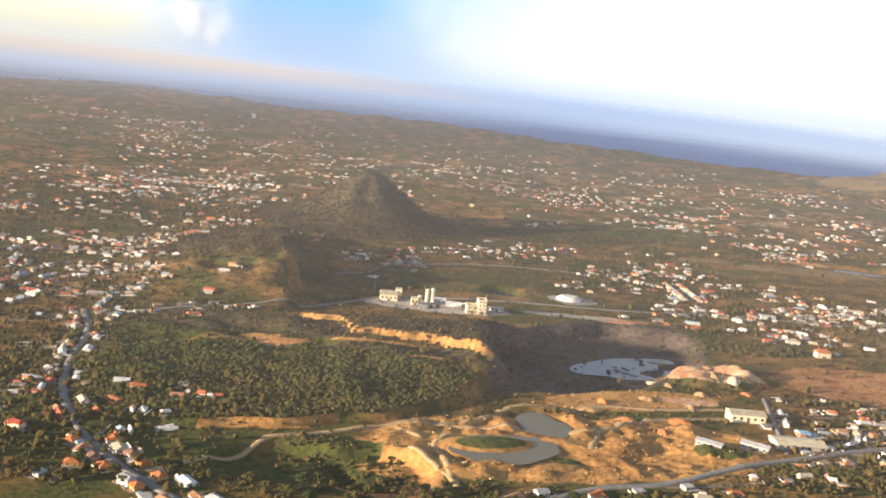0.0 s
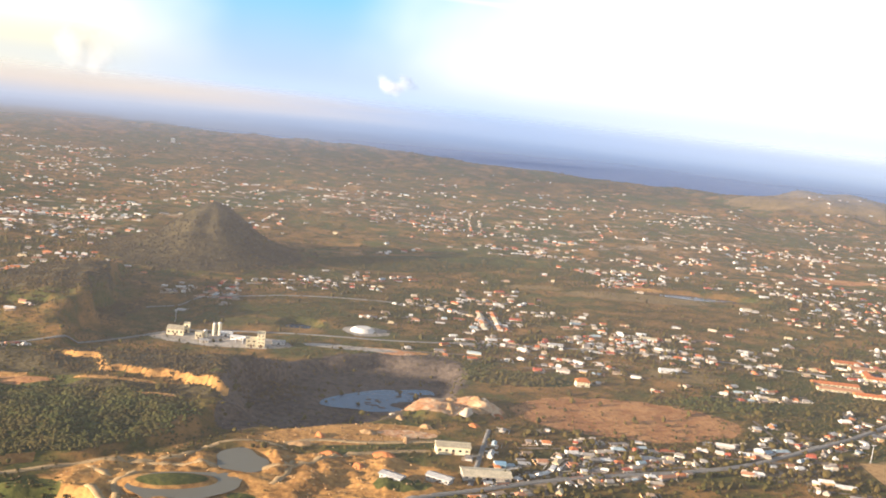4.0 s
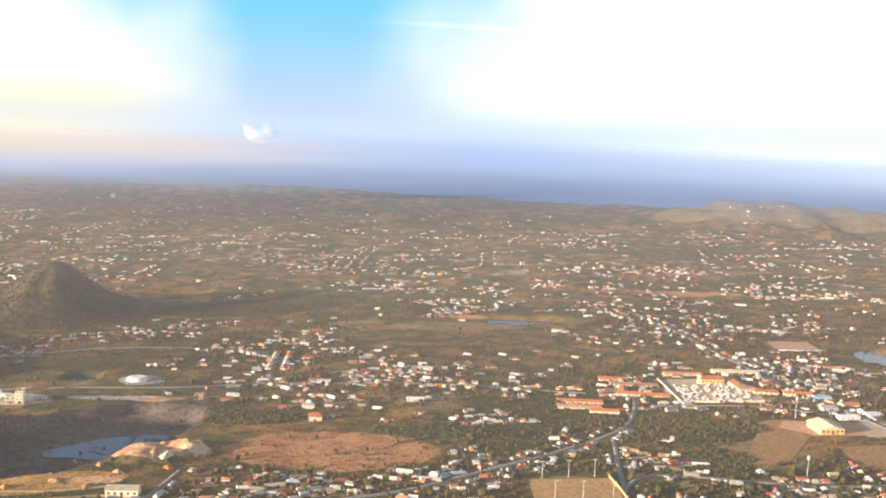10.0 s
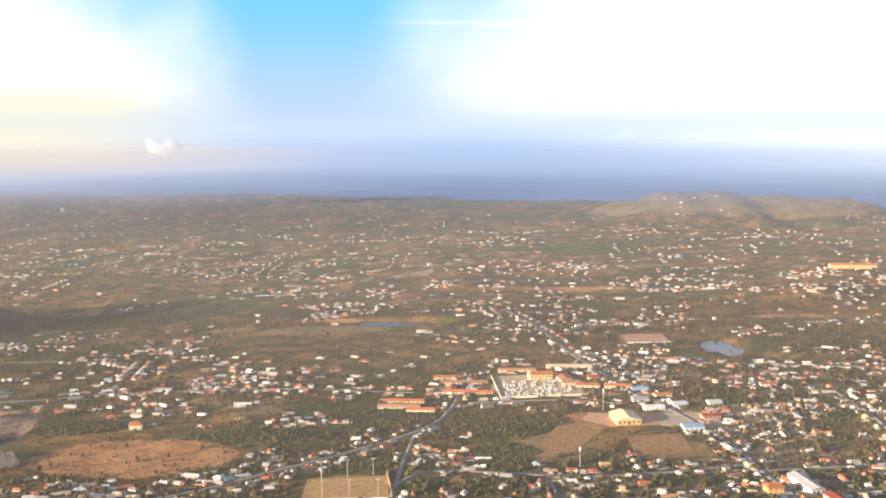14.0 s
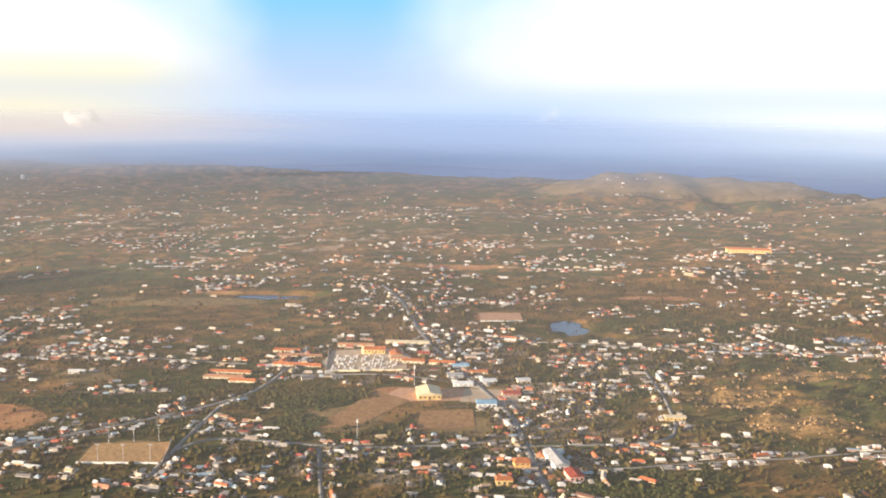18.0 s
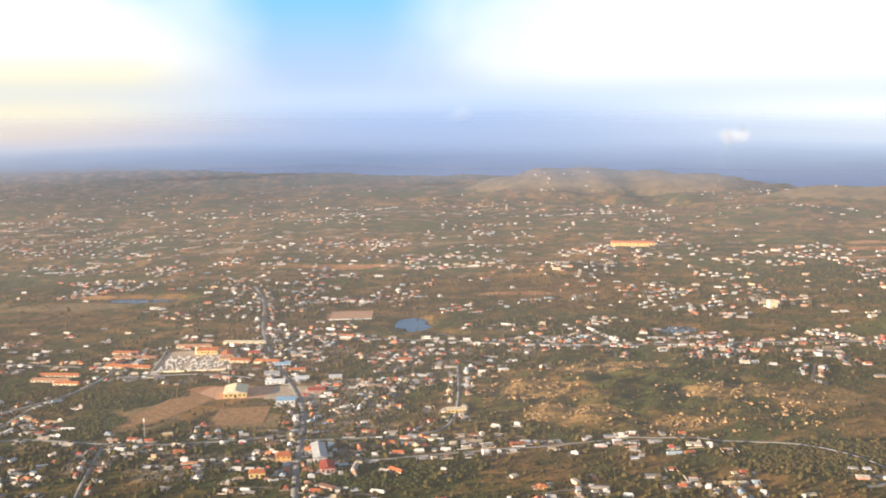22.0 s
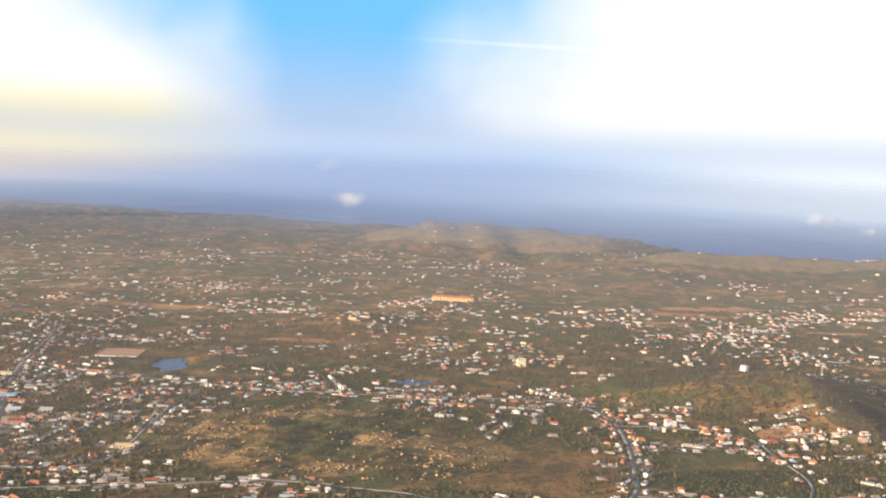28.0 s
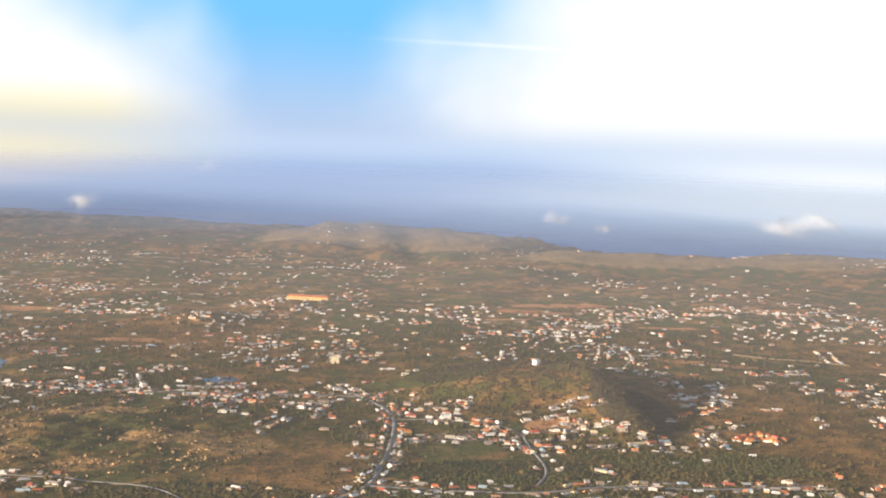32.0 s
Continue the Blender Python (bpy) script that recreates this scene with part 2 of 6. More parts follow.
def plain_material(name, colour, rough=0.8, spec=0.3, vary=0.25, grain=1.2, by=""):
    """Paint, plaster, tin and the like: a base colour with grain and stains, and a shift from thing to thing."""
    mat, g, shade = surface(name, rough, spec)
    where = position(g)
    stains = g.math("ADD", g.math("MULTIPLY", g.noise(where, 0.35, 3.0), 0.6), g.math("MULTIPLY", g.noise(where, grain, 4.0), 0.4))
    tone = g.ramp(stains, 0.3, 0.7, 1.0 - vary, 1.0 + vary * 0.35)
    if by == "thing":
        tone = g.math("MULTIPLY", tone, g.ramp(g.node("ShaderNodeObjectInfo").outputs["Random"], 0, 1, 0.8, 1.12))
    grey = g.node("ShaderNodeCombineColor")
    for socket in grey.inputs[:3]:
        g.link(tone, socket)
    g.link(g.mix(1.0, colour, grey.outputs[0], "MULTIPLY"), shade.inputs["Base Color"])
    return mat


def island_material(name, colours, rough=0.8, vary=0.2):
    """One of several colours for each separate piece of a joined mesh."""
    mat, g, shade = surface(name, rough)
    pick = g.node("ShaderNodeNewGeometry").outputs["Random Per Island"]
    ramp = g.node("ShaderNodeValToRGB")
    ramp.color_ramp.interpolation = "CONSTANT"
    stops = ramp.color_ramp.elements
    while len(stops) < len(colours):
        stops.new(0.5)
    for i, c in enumerate(colours):
        stops[i].position, stops[i].color = i / len(colours), (*c, 1.0)
    g.link(pick, ramp.inputs[0])
    tone = g.ramp(g.noise(position(g), 0.5, 4.0), 0.3, 0.7, 1 - vary, 1 + vary * 0.5)
    grey = g.node("ShaderNodeCombineColor")
    for socket in grey.inputs[:3]:
        g.link(tone, socket)
    g.link(g.mix(1.0, ramp.outputs[0], grey.outputs[0], "MULTIPLY"), shade.inputs["Base Color"])
    return mat


def ground_material():
    mat, g, shade = surface("soil_and_scrub", 0.95, 0.1)
    where = position(g)
    broad, mid, fine = g.noise(where, 0.006, 4.0), g.noise(where, 0.04, 5.0, 0.6), g.noise(where, 0.35, 4.0, 0.6)
    soil = g.mix(g.ramp(mid, 0.35, 0.65), (0.118, 0.070, 0.024), (0.270, 0.145, 0.048))
    scrub = g.mix(g.ramp(fine, 0.3, 0.7), (0.040, 0.055, 0.013), (0.115, 0.105, 0.030))
    base = g.mix(g.ramp(g.math("ADD", g.math("MULTIPLY", broad, 0.5), g.math("MULTIPLY", mid, 0.5)), 0.42, 0.58), scrub, soil)
    base = g.mix(g.math("MULTIPLY", g.ramp(fine, 0.52, 0.68), 0.6), base, (0.05, 0.055, 0.02))

    def patch(name, colour_a, colour_b, below):
        mask = g.node("ShaderNodeAttribute")
        mask.attribute_name = name
        edge = g.ramp(g.math("ADD", mask.outputs["Fac"], g.math("MULTIPLY_ADD", mid, 1.2, -0.6)), 0.42, 0.6)
        return g.mix(edge, below, g.mix(g.ramp(g.math("ADD", g.math("MULTIPLY", fine, 0.5), g.math("MULTIPLY", mid, 0.5)), 0.38, 0.62), colour_a, colour_b))

    base = patch("yards", (0.16, 0.12, 0.075), (0.36, 0.26, 0.16), base)
    base = patch("dry_grass", (0.14, 0.105, 0.045), (0.26, 0.17, 0.072), base)
    base = patch("rocky", (0.105, 0.078, 0.030), (0.33, 0.195, 0.072), base)
    base = patch("brush", (0.042, 0.036, 0.020), (0.105, 0.082, 0.040), base)
    base = patch("red_soil", (0.28, 0.125, 0.052), (0.45, 0.235, 0.10), base)
    # dark pit ground, with the pit's shade partly put into its tone
    base = patch("mud", (0.055, 0.043, 0.036), (0.13, 0.10, 0.078), base)
    base = patch("green", (0.03, 0.04, 0.013), (0.075, 0.078, 0.024), base)
    base = patch("sand", (0.26, 0.13, 0.042), (0.52, 0.28, 0.092), base)
    base = patch("spoil", (0.45, 0.20, 0.085), (0.62, 0.45, 0.28), base)
    base = patch("grey_gravel", (0.26, 0.23, 0.19), (0.45, 0.40, 0.34), base)
    base = patch("turf", (0.055, 0.065, 0.017), (0.12, 0.115, 0.032), base)
    g.link(base, shade.inputs["Base Color"])
    relief(g, shade, g.math("ADD", fine, g.math("MULTIPLY", mid, 2.0)), 0.6, 0.8)
    return mat


def water_material(name, colour, rough, lost=False):
    """Rippled water; with lost, open sea turned transparent far from the shore to imitate haze."""
    mat, g, shade = surface(name, rough, 0.4)
    where = position(g)
    g.link(g.mix(g.noise(where, 0.004, 3.0), colour, tuple(c * 1.25 for c in colour)), shade.inputs["Base Color"])
    if not lost:
        relief(g, shade, g.noise(where, 0.12, 4.0), 0.12, 0.6)
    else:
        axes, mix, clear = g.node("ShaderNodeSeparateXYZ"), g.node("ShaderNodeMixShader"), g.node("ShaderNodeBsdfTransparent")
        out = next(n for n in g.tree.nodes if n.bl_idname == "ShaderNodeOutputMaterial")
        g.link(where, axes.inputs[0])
        # distance haze as a fade to the far colour painted in the world
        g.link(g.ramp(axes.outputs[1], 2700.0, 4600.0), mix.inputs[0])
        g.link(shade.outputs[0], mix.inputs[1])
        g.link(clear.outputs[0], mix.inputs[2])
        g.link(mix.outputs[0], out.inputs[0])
    return mat


def haze_material():
    """Sea haze painted as a flat sheet: nearly clear over the near plain, denser far out."""
    mat = bpy.data.materials.new("sea_haze")
    mat.use_nodes = True
    g = Graph(mat.node_tree)
    out, mix, clear = g.node("ShaderNodeOutputMaterial"), g.node("ShaderNodeMixShader"), g.node("ShaderNodeBsdfTransparent")
    both, up, down = g.node("ShaderNodeMixShader"), g.node("ShaderNodeBsdfDiffuse"), g.node("ShaderNodeBsdfTranslucent")
    g.link(up.outputs[0], both.inputs[1])
    g.link(down.outputs[0], both.inputs[2])
    both.inputs[0].default_value = 0.25
    axes = g.node("ShaderNodeSeparateXYZ")
    where = position(g)
    g.link(where, axes.inputs[0])
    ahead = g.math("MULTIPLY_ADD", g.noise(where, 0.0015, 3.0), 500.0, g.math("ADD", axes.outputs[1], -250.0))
    # tint paints blue distance, a whiter east and a warm western glow
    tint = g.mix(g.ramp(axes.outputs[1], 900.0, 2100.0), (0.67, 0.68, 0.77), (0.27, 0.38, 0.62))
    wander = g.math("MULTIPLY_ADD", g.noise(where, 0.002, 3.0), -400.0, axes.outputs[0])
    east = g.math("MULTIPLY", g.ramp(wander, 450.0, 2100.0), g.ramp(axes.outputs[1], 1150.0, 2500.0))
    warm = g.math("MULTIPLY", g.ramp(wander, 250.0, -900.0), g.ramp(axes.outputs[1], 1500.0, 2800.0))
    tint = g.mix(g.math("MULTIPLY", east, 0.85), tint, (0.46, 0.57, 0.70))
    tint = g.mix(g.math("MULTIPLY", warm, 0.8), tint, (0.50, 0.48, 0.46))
    lean = g.node("ShaderNodeCombineXYZ")  # shading leaned towards the low sun, so the sheet looks lit like droplets
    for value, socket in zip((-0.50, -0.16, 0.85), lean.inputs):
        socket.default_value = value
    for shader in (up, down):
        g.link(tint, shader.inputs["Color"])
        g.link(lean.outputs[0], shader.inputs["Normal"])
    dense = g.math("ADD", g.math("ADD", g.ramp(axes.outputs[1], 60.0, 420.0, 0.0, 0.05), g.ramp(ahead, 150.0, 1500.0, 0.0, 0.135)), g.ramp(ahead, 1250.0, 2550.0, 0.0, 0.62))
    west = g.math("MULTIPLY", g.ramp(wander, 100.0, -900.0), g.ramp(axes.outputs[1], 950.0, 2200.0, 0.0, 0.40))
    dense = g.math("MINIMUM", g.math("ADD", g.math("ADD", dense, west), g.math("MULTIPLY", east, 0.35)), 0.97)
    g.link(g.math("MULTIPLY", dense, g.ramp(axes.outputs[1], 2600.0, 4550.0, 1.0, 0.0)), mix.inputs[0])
    g.link(clear.outputs[0], mix.inputs[1])
    g.link(both.outputs[0], mix.inputs[2])
    g.link(mix.outputs[0], out.inputs[0])
    return mat


def leaf_material(name, dark, light, by="island"):
    mat, g, shade = surface(name, 0.9, 0.15)
    info = g.node("ShaderNodeNewGeometry").outputs["Random Per Island"] if by == "island" else g.node("ShaderNodeObjectInfo").outputs["Random"]
    tone = g.math("ADD", g.math("MULTIPLY", info, 0.6), g.math("MULTIPLY", g.noise(position(g), 0.9, 3.0), 0.4))
    wide = g.math("ADD", g.math("MULTIPLY", g.ramp(g.noise(position(g), 0.009, 3.0), 0.4, 0.6), 0.6), g.math("MULTIPLY", g.ramp(g.noise(position(g), 0.05, 3.0), 0.42, 0.62), 0.5))
    brown = g.mix(g.math("MULTIPLY", wide, 0.62), g.mix(tone, dark, light), (0.155, 0.100, 0.034))
    g.link(brown, shade.inputs["Base Color"])
    # fine leaves face the sky as much as they face outwards
    lift, side = g.node("ShaderNodeVectorMath"), g.node("ShaderNodeVectorMath")
    lift.operation, side.operation = "ADD", "NORMALIZE"
    g.link(g.node("ShaderNodeNewGeometry").outputs["Normal"], lift.inputs[0])
    lift.inputs[1].default_value = (0.0, 0.0, 1.5)
    g.link(lift.outputs[0], side.inputs[0])
    g.link(side.outputs[0], shade.inputs["Normal"])
    return mat


MAT_GROUND = ground_material()
MAT_SEA = water_material("sea_water", (0.055, 0.15, 0.36), 0.75, True)
MAT_POND = water_material("pond_water", (0.035, 0.06, 0.095), 0.25)
MAT_SILT = water_material("silty_pool_water", (0.15, 0.135, 0.095), 0.5)
MAT_HAZE = haze_material()
MAT_SCRUB = leaf_material("scrub_leaves", (0.032, 0.038, 0.010), (0.118, 0.096, 0.025))
MAT_WOOD = leaf_material("woodland_leaves", (0.044, 0.056, 0.015), (0.112, 0.115, 0.032))
MAT_HILL_SCRUB = leaf_material("dry_hill_scrub", (0.032, 0.027, 0.017), (0.090, 0.070, 0.038))
MAT_ROAD = plain_material("road_asphalt", (0.23, 0.215, 0.195), 0.9, 0.2, 0.3)
MAT_TRACK = plain_material("dirt_track", (0.42, 0.29, 0.15), 0.95, 0.1, 0.3)
WALLS = [(0.74, 0.71, 0.66), (0.58, 0.54, 0.48), (0.44, 0.40, 0.35), (0.34, 0.29, 0.23), (0.60, 0.50, 0.33), (0.46, 0.42, 0.37), (0.58, 0.36, 0.18), (0.70, 0.58, 0.46), (0.36, 0.32, 0.28), (0.72, 0.66, 0.58), (0.54, 0.27, 0.18), (0.42, 0.30, 0.21), (0.60, 0.44, 0.34)]
ROOFS = [(0.44, 0.13, 0.05), (0.54, 0.20, 0.08), (0.50, 0.47, 0.43), (0.33, 0.30, 0.27), (0.66, 0.63, 0.59), (0.38, 0.19, 0.11), (0.24, 0.21, 0.19), (0.48, 0.40, 0.31), (0.40, 0.10, 0.06), (0.32, 0.23, 0.16), (0.42, 0.36, 0.30), (0.58, 0.55, 0.51), (0.34, 0.42, 0.46), (0.70, 0.67, 0.62), (0.28, 0.25, 0.22), (0.55, 0.43, 0.26)]
MAT_MUD = plain_material("wet_mud", (0.085, 0.065, 0.05), 0.7, 0.3, 0.35, 0.8)
MAT_FAR_WALL = island_material("far_house_plaster", WALLS)
MAT_FAR_ROOF = island_material("far_house_roofing", ROOFS)


# ---- mesh helpers ----
def from_arrays(name, verts, faces, mats, face_mat=None, smooth_shade=False):
    """A mesh from numpy arrays; faces is one array of quads or triangles, or a list of such arrays."""
    groups = faces if isinstance(faces, list) else [faces]
    mesh = bpy.data.meshes.new(name)
    verts = np.asarray(verts, np.float32)
    mesh.vertices.add(len(verts))
    mesh.vertices.foreach_set("co", verts.ravel())
    loops = np.concatenate([np.asarray(f, np.int32).ravel() for f in groups])
    sizes = np.concatenate([np.full(len(f), f.shape[1], np.int32) for f in groups])
    mesh.loops.add(len(loops))
    mesh.loops.foreach_set("vertex_index", loops)
    mesh.polygons.add(len(sizes))
    mesh.polygons.foreach_set("loop_start", np.concatenate([[0], np.cumsum(sizes)[:-1]]).astype(np.int32))
    for m in mats:
        mesh.materials.append(m)
    if face_mat is not None:
        mesh.polygons.foreach_set("material_index", np.asarray(face_mat, np.int32))
    mesh.polygons.foreach_set("use_smooth", np.full(len(sizes), smooth_shade))
    mesh.update(calc_edges=True)
    mesh.validate()
    return mesh


# ---- ground, sea, haze ----
def line(*runs):
    """Grid lines: runs of (start, end, step)."""
    return np.unique(np.concatenate([np.arange(a, b, s) for a, b, s in runs]))


def grid_mesh(name, xs, ys, height, mats):
    gx, gy = np.meshgrid(xs, ys)
    verts = np.stack([gx, gy, height(gx, gy)], -1).reshape(-1, 3)
    n, m = len(xs), len(ys)
    a = (np.arange(m - 1)[:, None] * n + np.arange(n - 1)[None, :]).ravel()
    return from_arrays(name, verts, np.stack([a, a + 1, a + n + 1, a + n], 1), mats, smooth_shade=True), verts


def in_patch(x, y, patches):
    best = np.zeros_like(x)
    for cx, cy, rx, ry, turn in patches:
        best = np.maximum(best, 1 - smooth(0.75, 1.25, oval(x, y, cx, cy, rx, ry, turn)))
    return best


PATCHES = {
    "sand": ((70, 412, 95, 38, 12), (165, 540, 30, 15, -10), (112, 482, 46, 16, 15), (128, 644, 24, 6, 0), (355, 930, 22, 8, 0), (-78, 520, 12, 3, 12), (-20, 516, 24, 2.5, 0), (8, 498, 14, 2, 0)),
    "red_soil": ((1290, 1160, 70, 18, 0), (1270, 990, 34, 11, 0), (1400, 818, 55, 9, -18), (1518, 1136, 60, 20, 0), (1250, 1095, 50, 12, 0), (1215, 1040, 30, 9, 0), (350, 932, 24, 7, 0), (1400, 1010, 40, 8, 0), (265, 540, 66, 36, -2), (-5, 366, 24, 22, 0), (1224, 604, 26, 18, 0), (565, 594, 24, 14, -20), (636, 823, 22, 20, 0), (-72, 512, 22, 6, 8), (800, 905, 40, 10, 0), (600, 1085, 50, 14, 0)),
    "dry_grass": ((935, 1960, 190, 160, 0), (1180, 1900, 160, 120, 0), (1500, 1640, 260, 90, 0), (1800, 1650, 200, 120, 0), (525, 545, 28, 30, 20), (405, 482, 26, 18, 0), (325, 640, 26, 18, 0), (620, 600, 24, 16, 0), (250, 905, 30, 9, 0), (345, 890, 70, 18, 0), (605, 525, 22, 22, 0), (700, 1250, 60, 14, 0)),
    "rocky": ((790, 572, 32, 22, 0), (860, 622, 42, 16, 0), (932, 560, 36, 18, 0), (820, 520, 34, 14, 0), (890, 500, 30, 12, 0), (985, 545, 30, 20, 0), (1080, 690, 16, 10, 0)),
    # shaded pit and its west wall, coloured darker than the land around
    "mud": ((108, 566, 92, 54, 50), (56, 500, 14, 26, -20)),
    "brush": ((10, 565, 70, 40, 0), (-110, 545, 60, 26, 0), (-55, 530, 30, 10, 0), (0, 506, 46, 10, 0), (-62, 940, 95, 95, 0), (-150, 742, 60, 66, 0), (1290, 650, 34, 70, 0)),
    "green": ((1150, 735, 50, 40, 0), (150, 985, 110, 40, 20), (-75, 455, 90, 50, 12), (-10, 376, 16, 18, 0), (39, 406, 13, 5, 16), (-30, 392, 18, 8, 10), (-170, 410, 70, 60, 0), (480, 590, 60, 26, -10), (1180, 500, 90, 25, 0), (980, 440, 80, 30, 0), (212, 605, 34, 14, 0), (-140, 515, 44, 16, 8), (120, 362, 40, 12, 0), (210, 405, 60, 14, 15)),
    "turf": ((38, 406, 16, 7, 16), (-28, 392, 22, 9, 12), (139, 417, 14, 7, 10), (70, 398, 7, 4, 0)),
    "spoil": ((163, 533, 31, 15, 8), (140, 488, 16, 6, 0), (128, 642, 16, 7, 0)),
    "grey_gravel": ((14, 641, 52, 15, -4), (108, 690, 18, 14, 0), (100, 643, 34, 5, -2), (530, 676, 34, 28, 0)),
}


def build_ground():
    xs = line((-5200, -600, 120), (-600, -220, 10), (-220, 320, 3), (320, 1560, 6), (1560, 2200, 20), (2200, 5600, 130))
    ys = line((-1500, 280, 60), (280, 370, 3), (370, 600, 1.5), (600, 660, 3), (660, 1100, 6), (1100, 2000, 14), (2000, 2500, 9), (2500, 2800, 100))
    mesh, verts = grid_mesh("ground", xs, ys, ground_height, [MAT_GROUND])
    for name, patches in PATCHES.items():
        mask = in_patch(verts[:, 0], verts[:, 1], patches)
        if name == "sand":
            shore = coast(verts[:, 0]) - verts[:, 1]
            mask = np.maximum(mask, 1.0 * (np.abs(shore - 8) < 14))
            cliff, bank = verts[:, 1] - cliff_line(verts[:, 0]), verts[:, 1] - bank_line(verts[:, 0])
            mask = np.maximum(mask, 1.0 * (np.abs(cliff - 1.1) < 2.0) * (verts[:, 0] > -64) * (verts[:, 0] < 43))
            mask = np.maximum(mask, 1.0 * (np.abs(bank - 1.2) < 3.0) * (verts[:, 0] > -84) * (verts[:, 0] < -26))
        mesh.attributes.new(name, "FLOAT", "POINT").data.foreach_set("value", mask.astype(np.float32))
    tagged(new("ground", mesh), "dry scrubland plain of brown soil and low bushes", "ground", kind="structure")


build_ground()
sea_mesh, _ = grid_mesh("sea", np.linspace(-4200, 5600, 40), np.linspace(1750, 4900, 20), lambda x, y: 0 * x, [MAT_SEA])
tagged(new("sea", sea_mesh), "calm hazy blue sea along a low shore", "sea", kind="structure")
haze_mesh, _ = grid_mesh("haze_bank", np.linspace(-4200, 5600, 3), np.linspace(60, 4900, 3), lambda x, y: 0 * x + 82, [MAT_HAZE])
tagged(new("haze_bank", haze_mesh), "thin flat sheet tinted to imitate sea haze over the plain", "haze", kind="structure")


def disc(cx, cy, rx, ry, z, n=48, wobble=0.1, turn=0.0, seed=1):
    pick = np.random.RandomState(seed)
    a = np.linspace(0, 2 * np.pi, n, endpoint=False)
    r = 1 + wobble * (np.sin(2 * a + pick.uniform(0, 6)) + 0.6 * np.sin(3 * a + pick.uniform(0, 6)) + 0.4 * np.sin(5 * a + pick.uniform(0, 6)))
    c, s = math.cos(radians(turn)), math.sin(radians(turn))
    u, v = rx * r * np.cos(a), ry * r * np.sin(a)
    ring = np.stack([cx + u * c - v * s, cy + u * s + v * c, np.full(n, z)], 1)
    verts = np.vstack([ring, [[cx, cy, z]]])
    i = np.arange(n)
    return verts, np.stack([i, (i + 1) % n, np.full(n, n)], 1)


for i, (cx, cy, rx, ry, level) in enumerate(PONDS):
    tagged(new("pond", from_arrays("pond", *disc(cx, cy, rx * 1.15, ry * 1.15, level, wobble=0.25, seed=i), [MAT_POND])), "still pond of grey-blue water in scrubland", "pond", kind="structure")
for cx, cy, rx, ry, level, turn, label in ((63, 437, 12.5, 14, 15.4, 0, "silty grey-green rain pool on a quarry floor"), (44, 403, 28, 14, 15.4, 20, "silty grey-green rain pool on a quarry floor"), (127, 562, 35, 20, 10.5, 42, "shallow grey-blue rain pool with mud islets in a pit")):
    tagged(new("quarry_pool", from_arrays("quarry_pool", *disc(cx, cy, rx, ry, level, wobble=0.12 if cy < 500 else 0.16, turn=turn, seed=int(cx)), [MAT_SILT if cy < 500 else MAT_POND])), label, "pool", kind="structure")


# ---- roads ----
def resample(points, step):
    points = np.asarray(points, float)
    for _ in range(2):  # round the bends
        a, b = points[:-1], points[1:]
        points = np.vstack([points[:1], np.stack([0.75 * a + 0.25 * b, 0.25 * a + 0.75 * b], 1).reshape(-1, 2), points[-1:]])
    run = np.concatenate([[0], np.cumsum(np.linalg.norm(np.diff(points, axis=0), axis=1))])
    s = np.arange(0, run[-1], step)
    return np.stack([np.interp(s, run, points[:, 0]), np.interp(s, run, points[:, 1])], 1)


def road(name, points, width, mat, label, lift=0.35):
    p = resample(points, 4.0)
    way = np.gradient(p, axis=0)
    way /= np.linalg.norm(way, axis=1)[:, None]
    side = np.stack([-way[:, 1], way[:, 0]], 1)
    n = len(p)
    rows = [np.column_stack([p + side * w, ground_height(*p.T) + l]) for w, l in ((-width * 0.56, -0.4), (-width / 2, lift), (0, lift + 0.05), (width / 2, lift), (width * 0.56, -0.4))]
    verts, i = np.vstack(rows), np.arange(n - 1)
    faces = np.vstack([np.stack([i + k * n, i + 1 + k * n, i + 1 + (k + 1) * n, i + (k + 1) * n], 1) for k in range(4)])
    return tagged(new(name, from_arrays(name, verts, faces, [mat], smooth_shade=True)), label, "road", kind="structure")


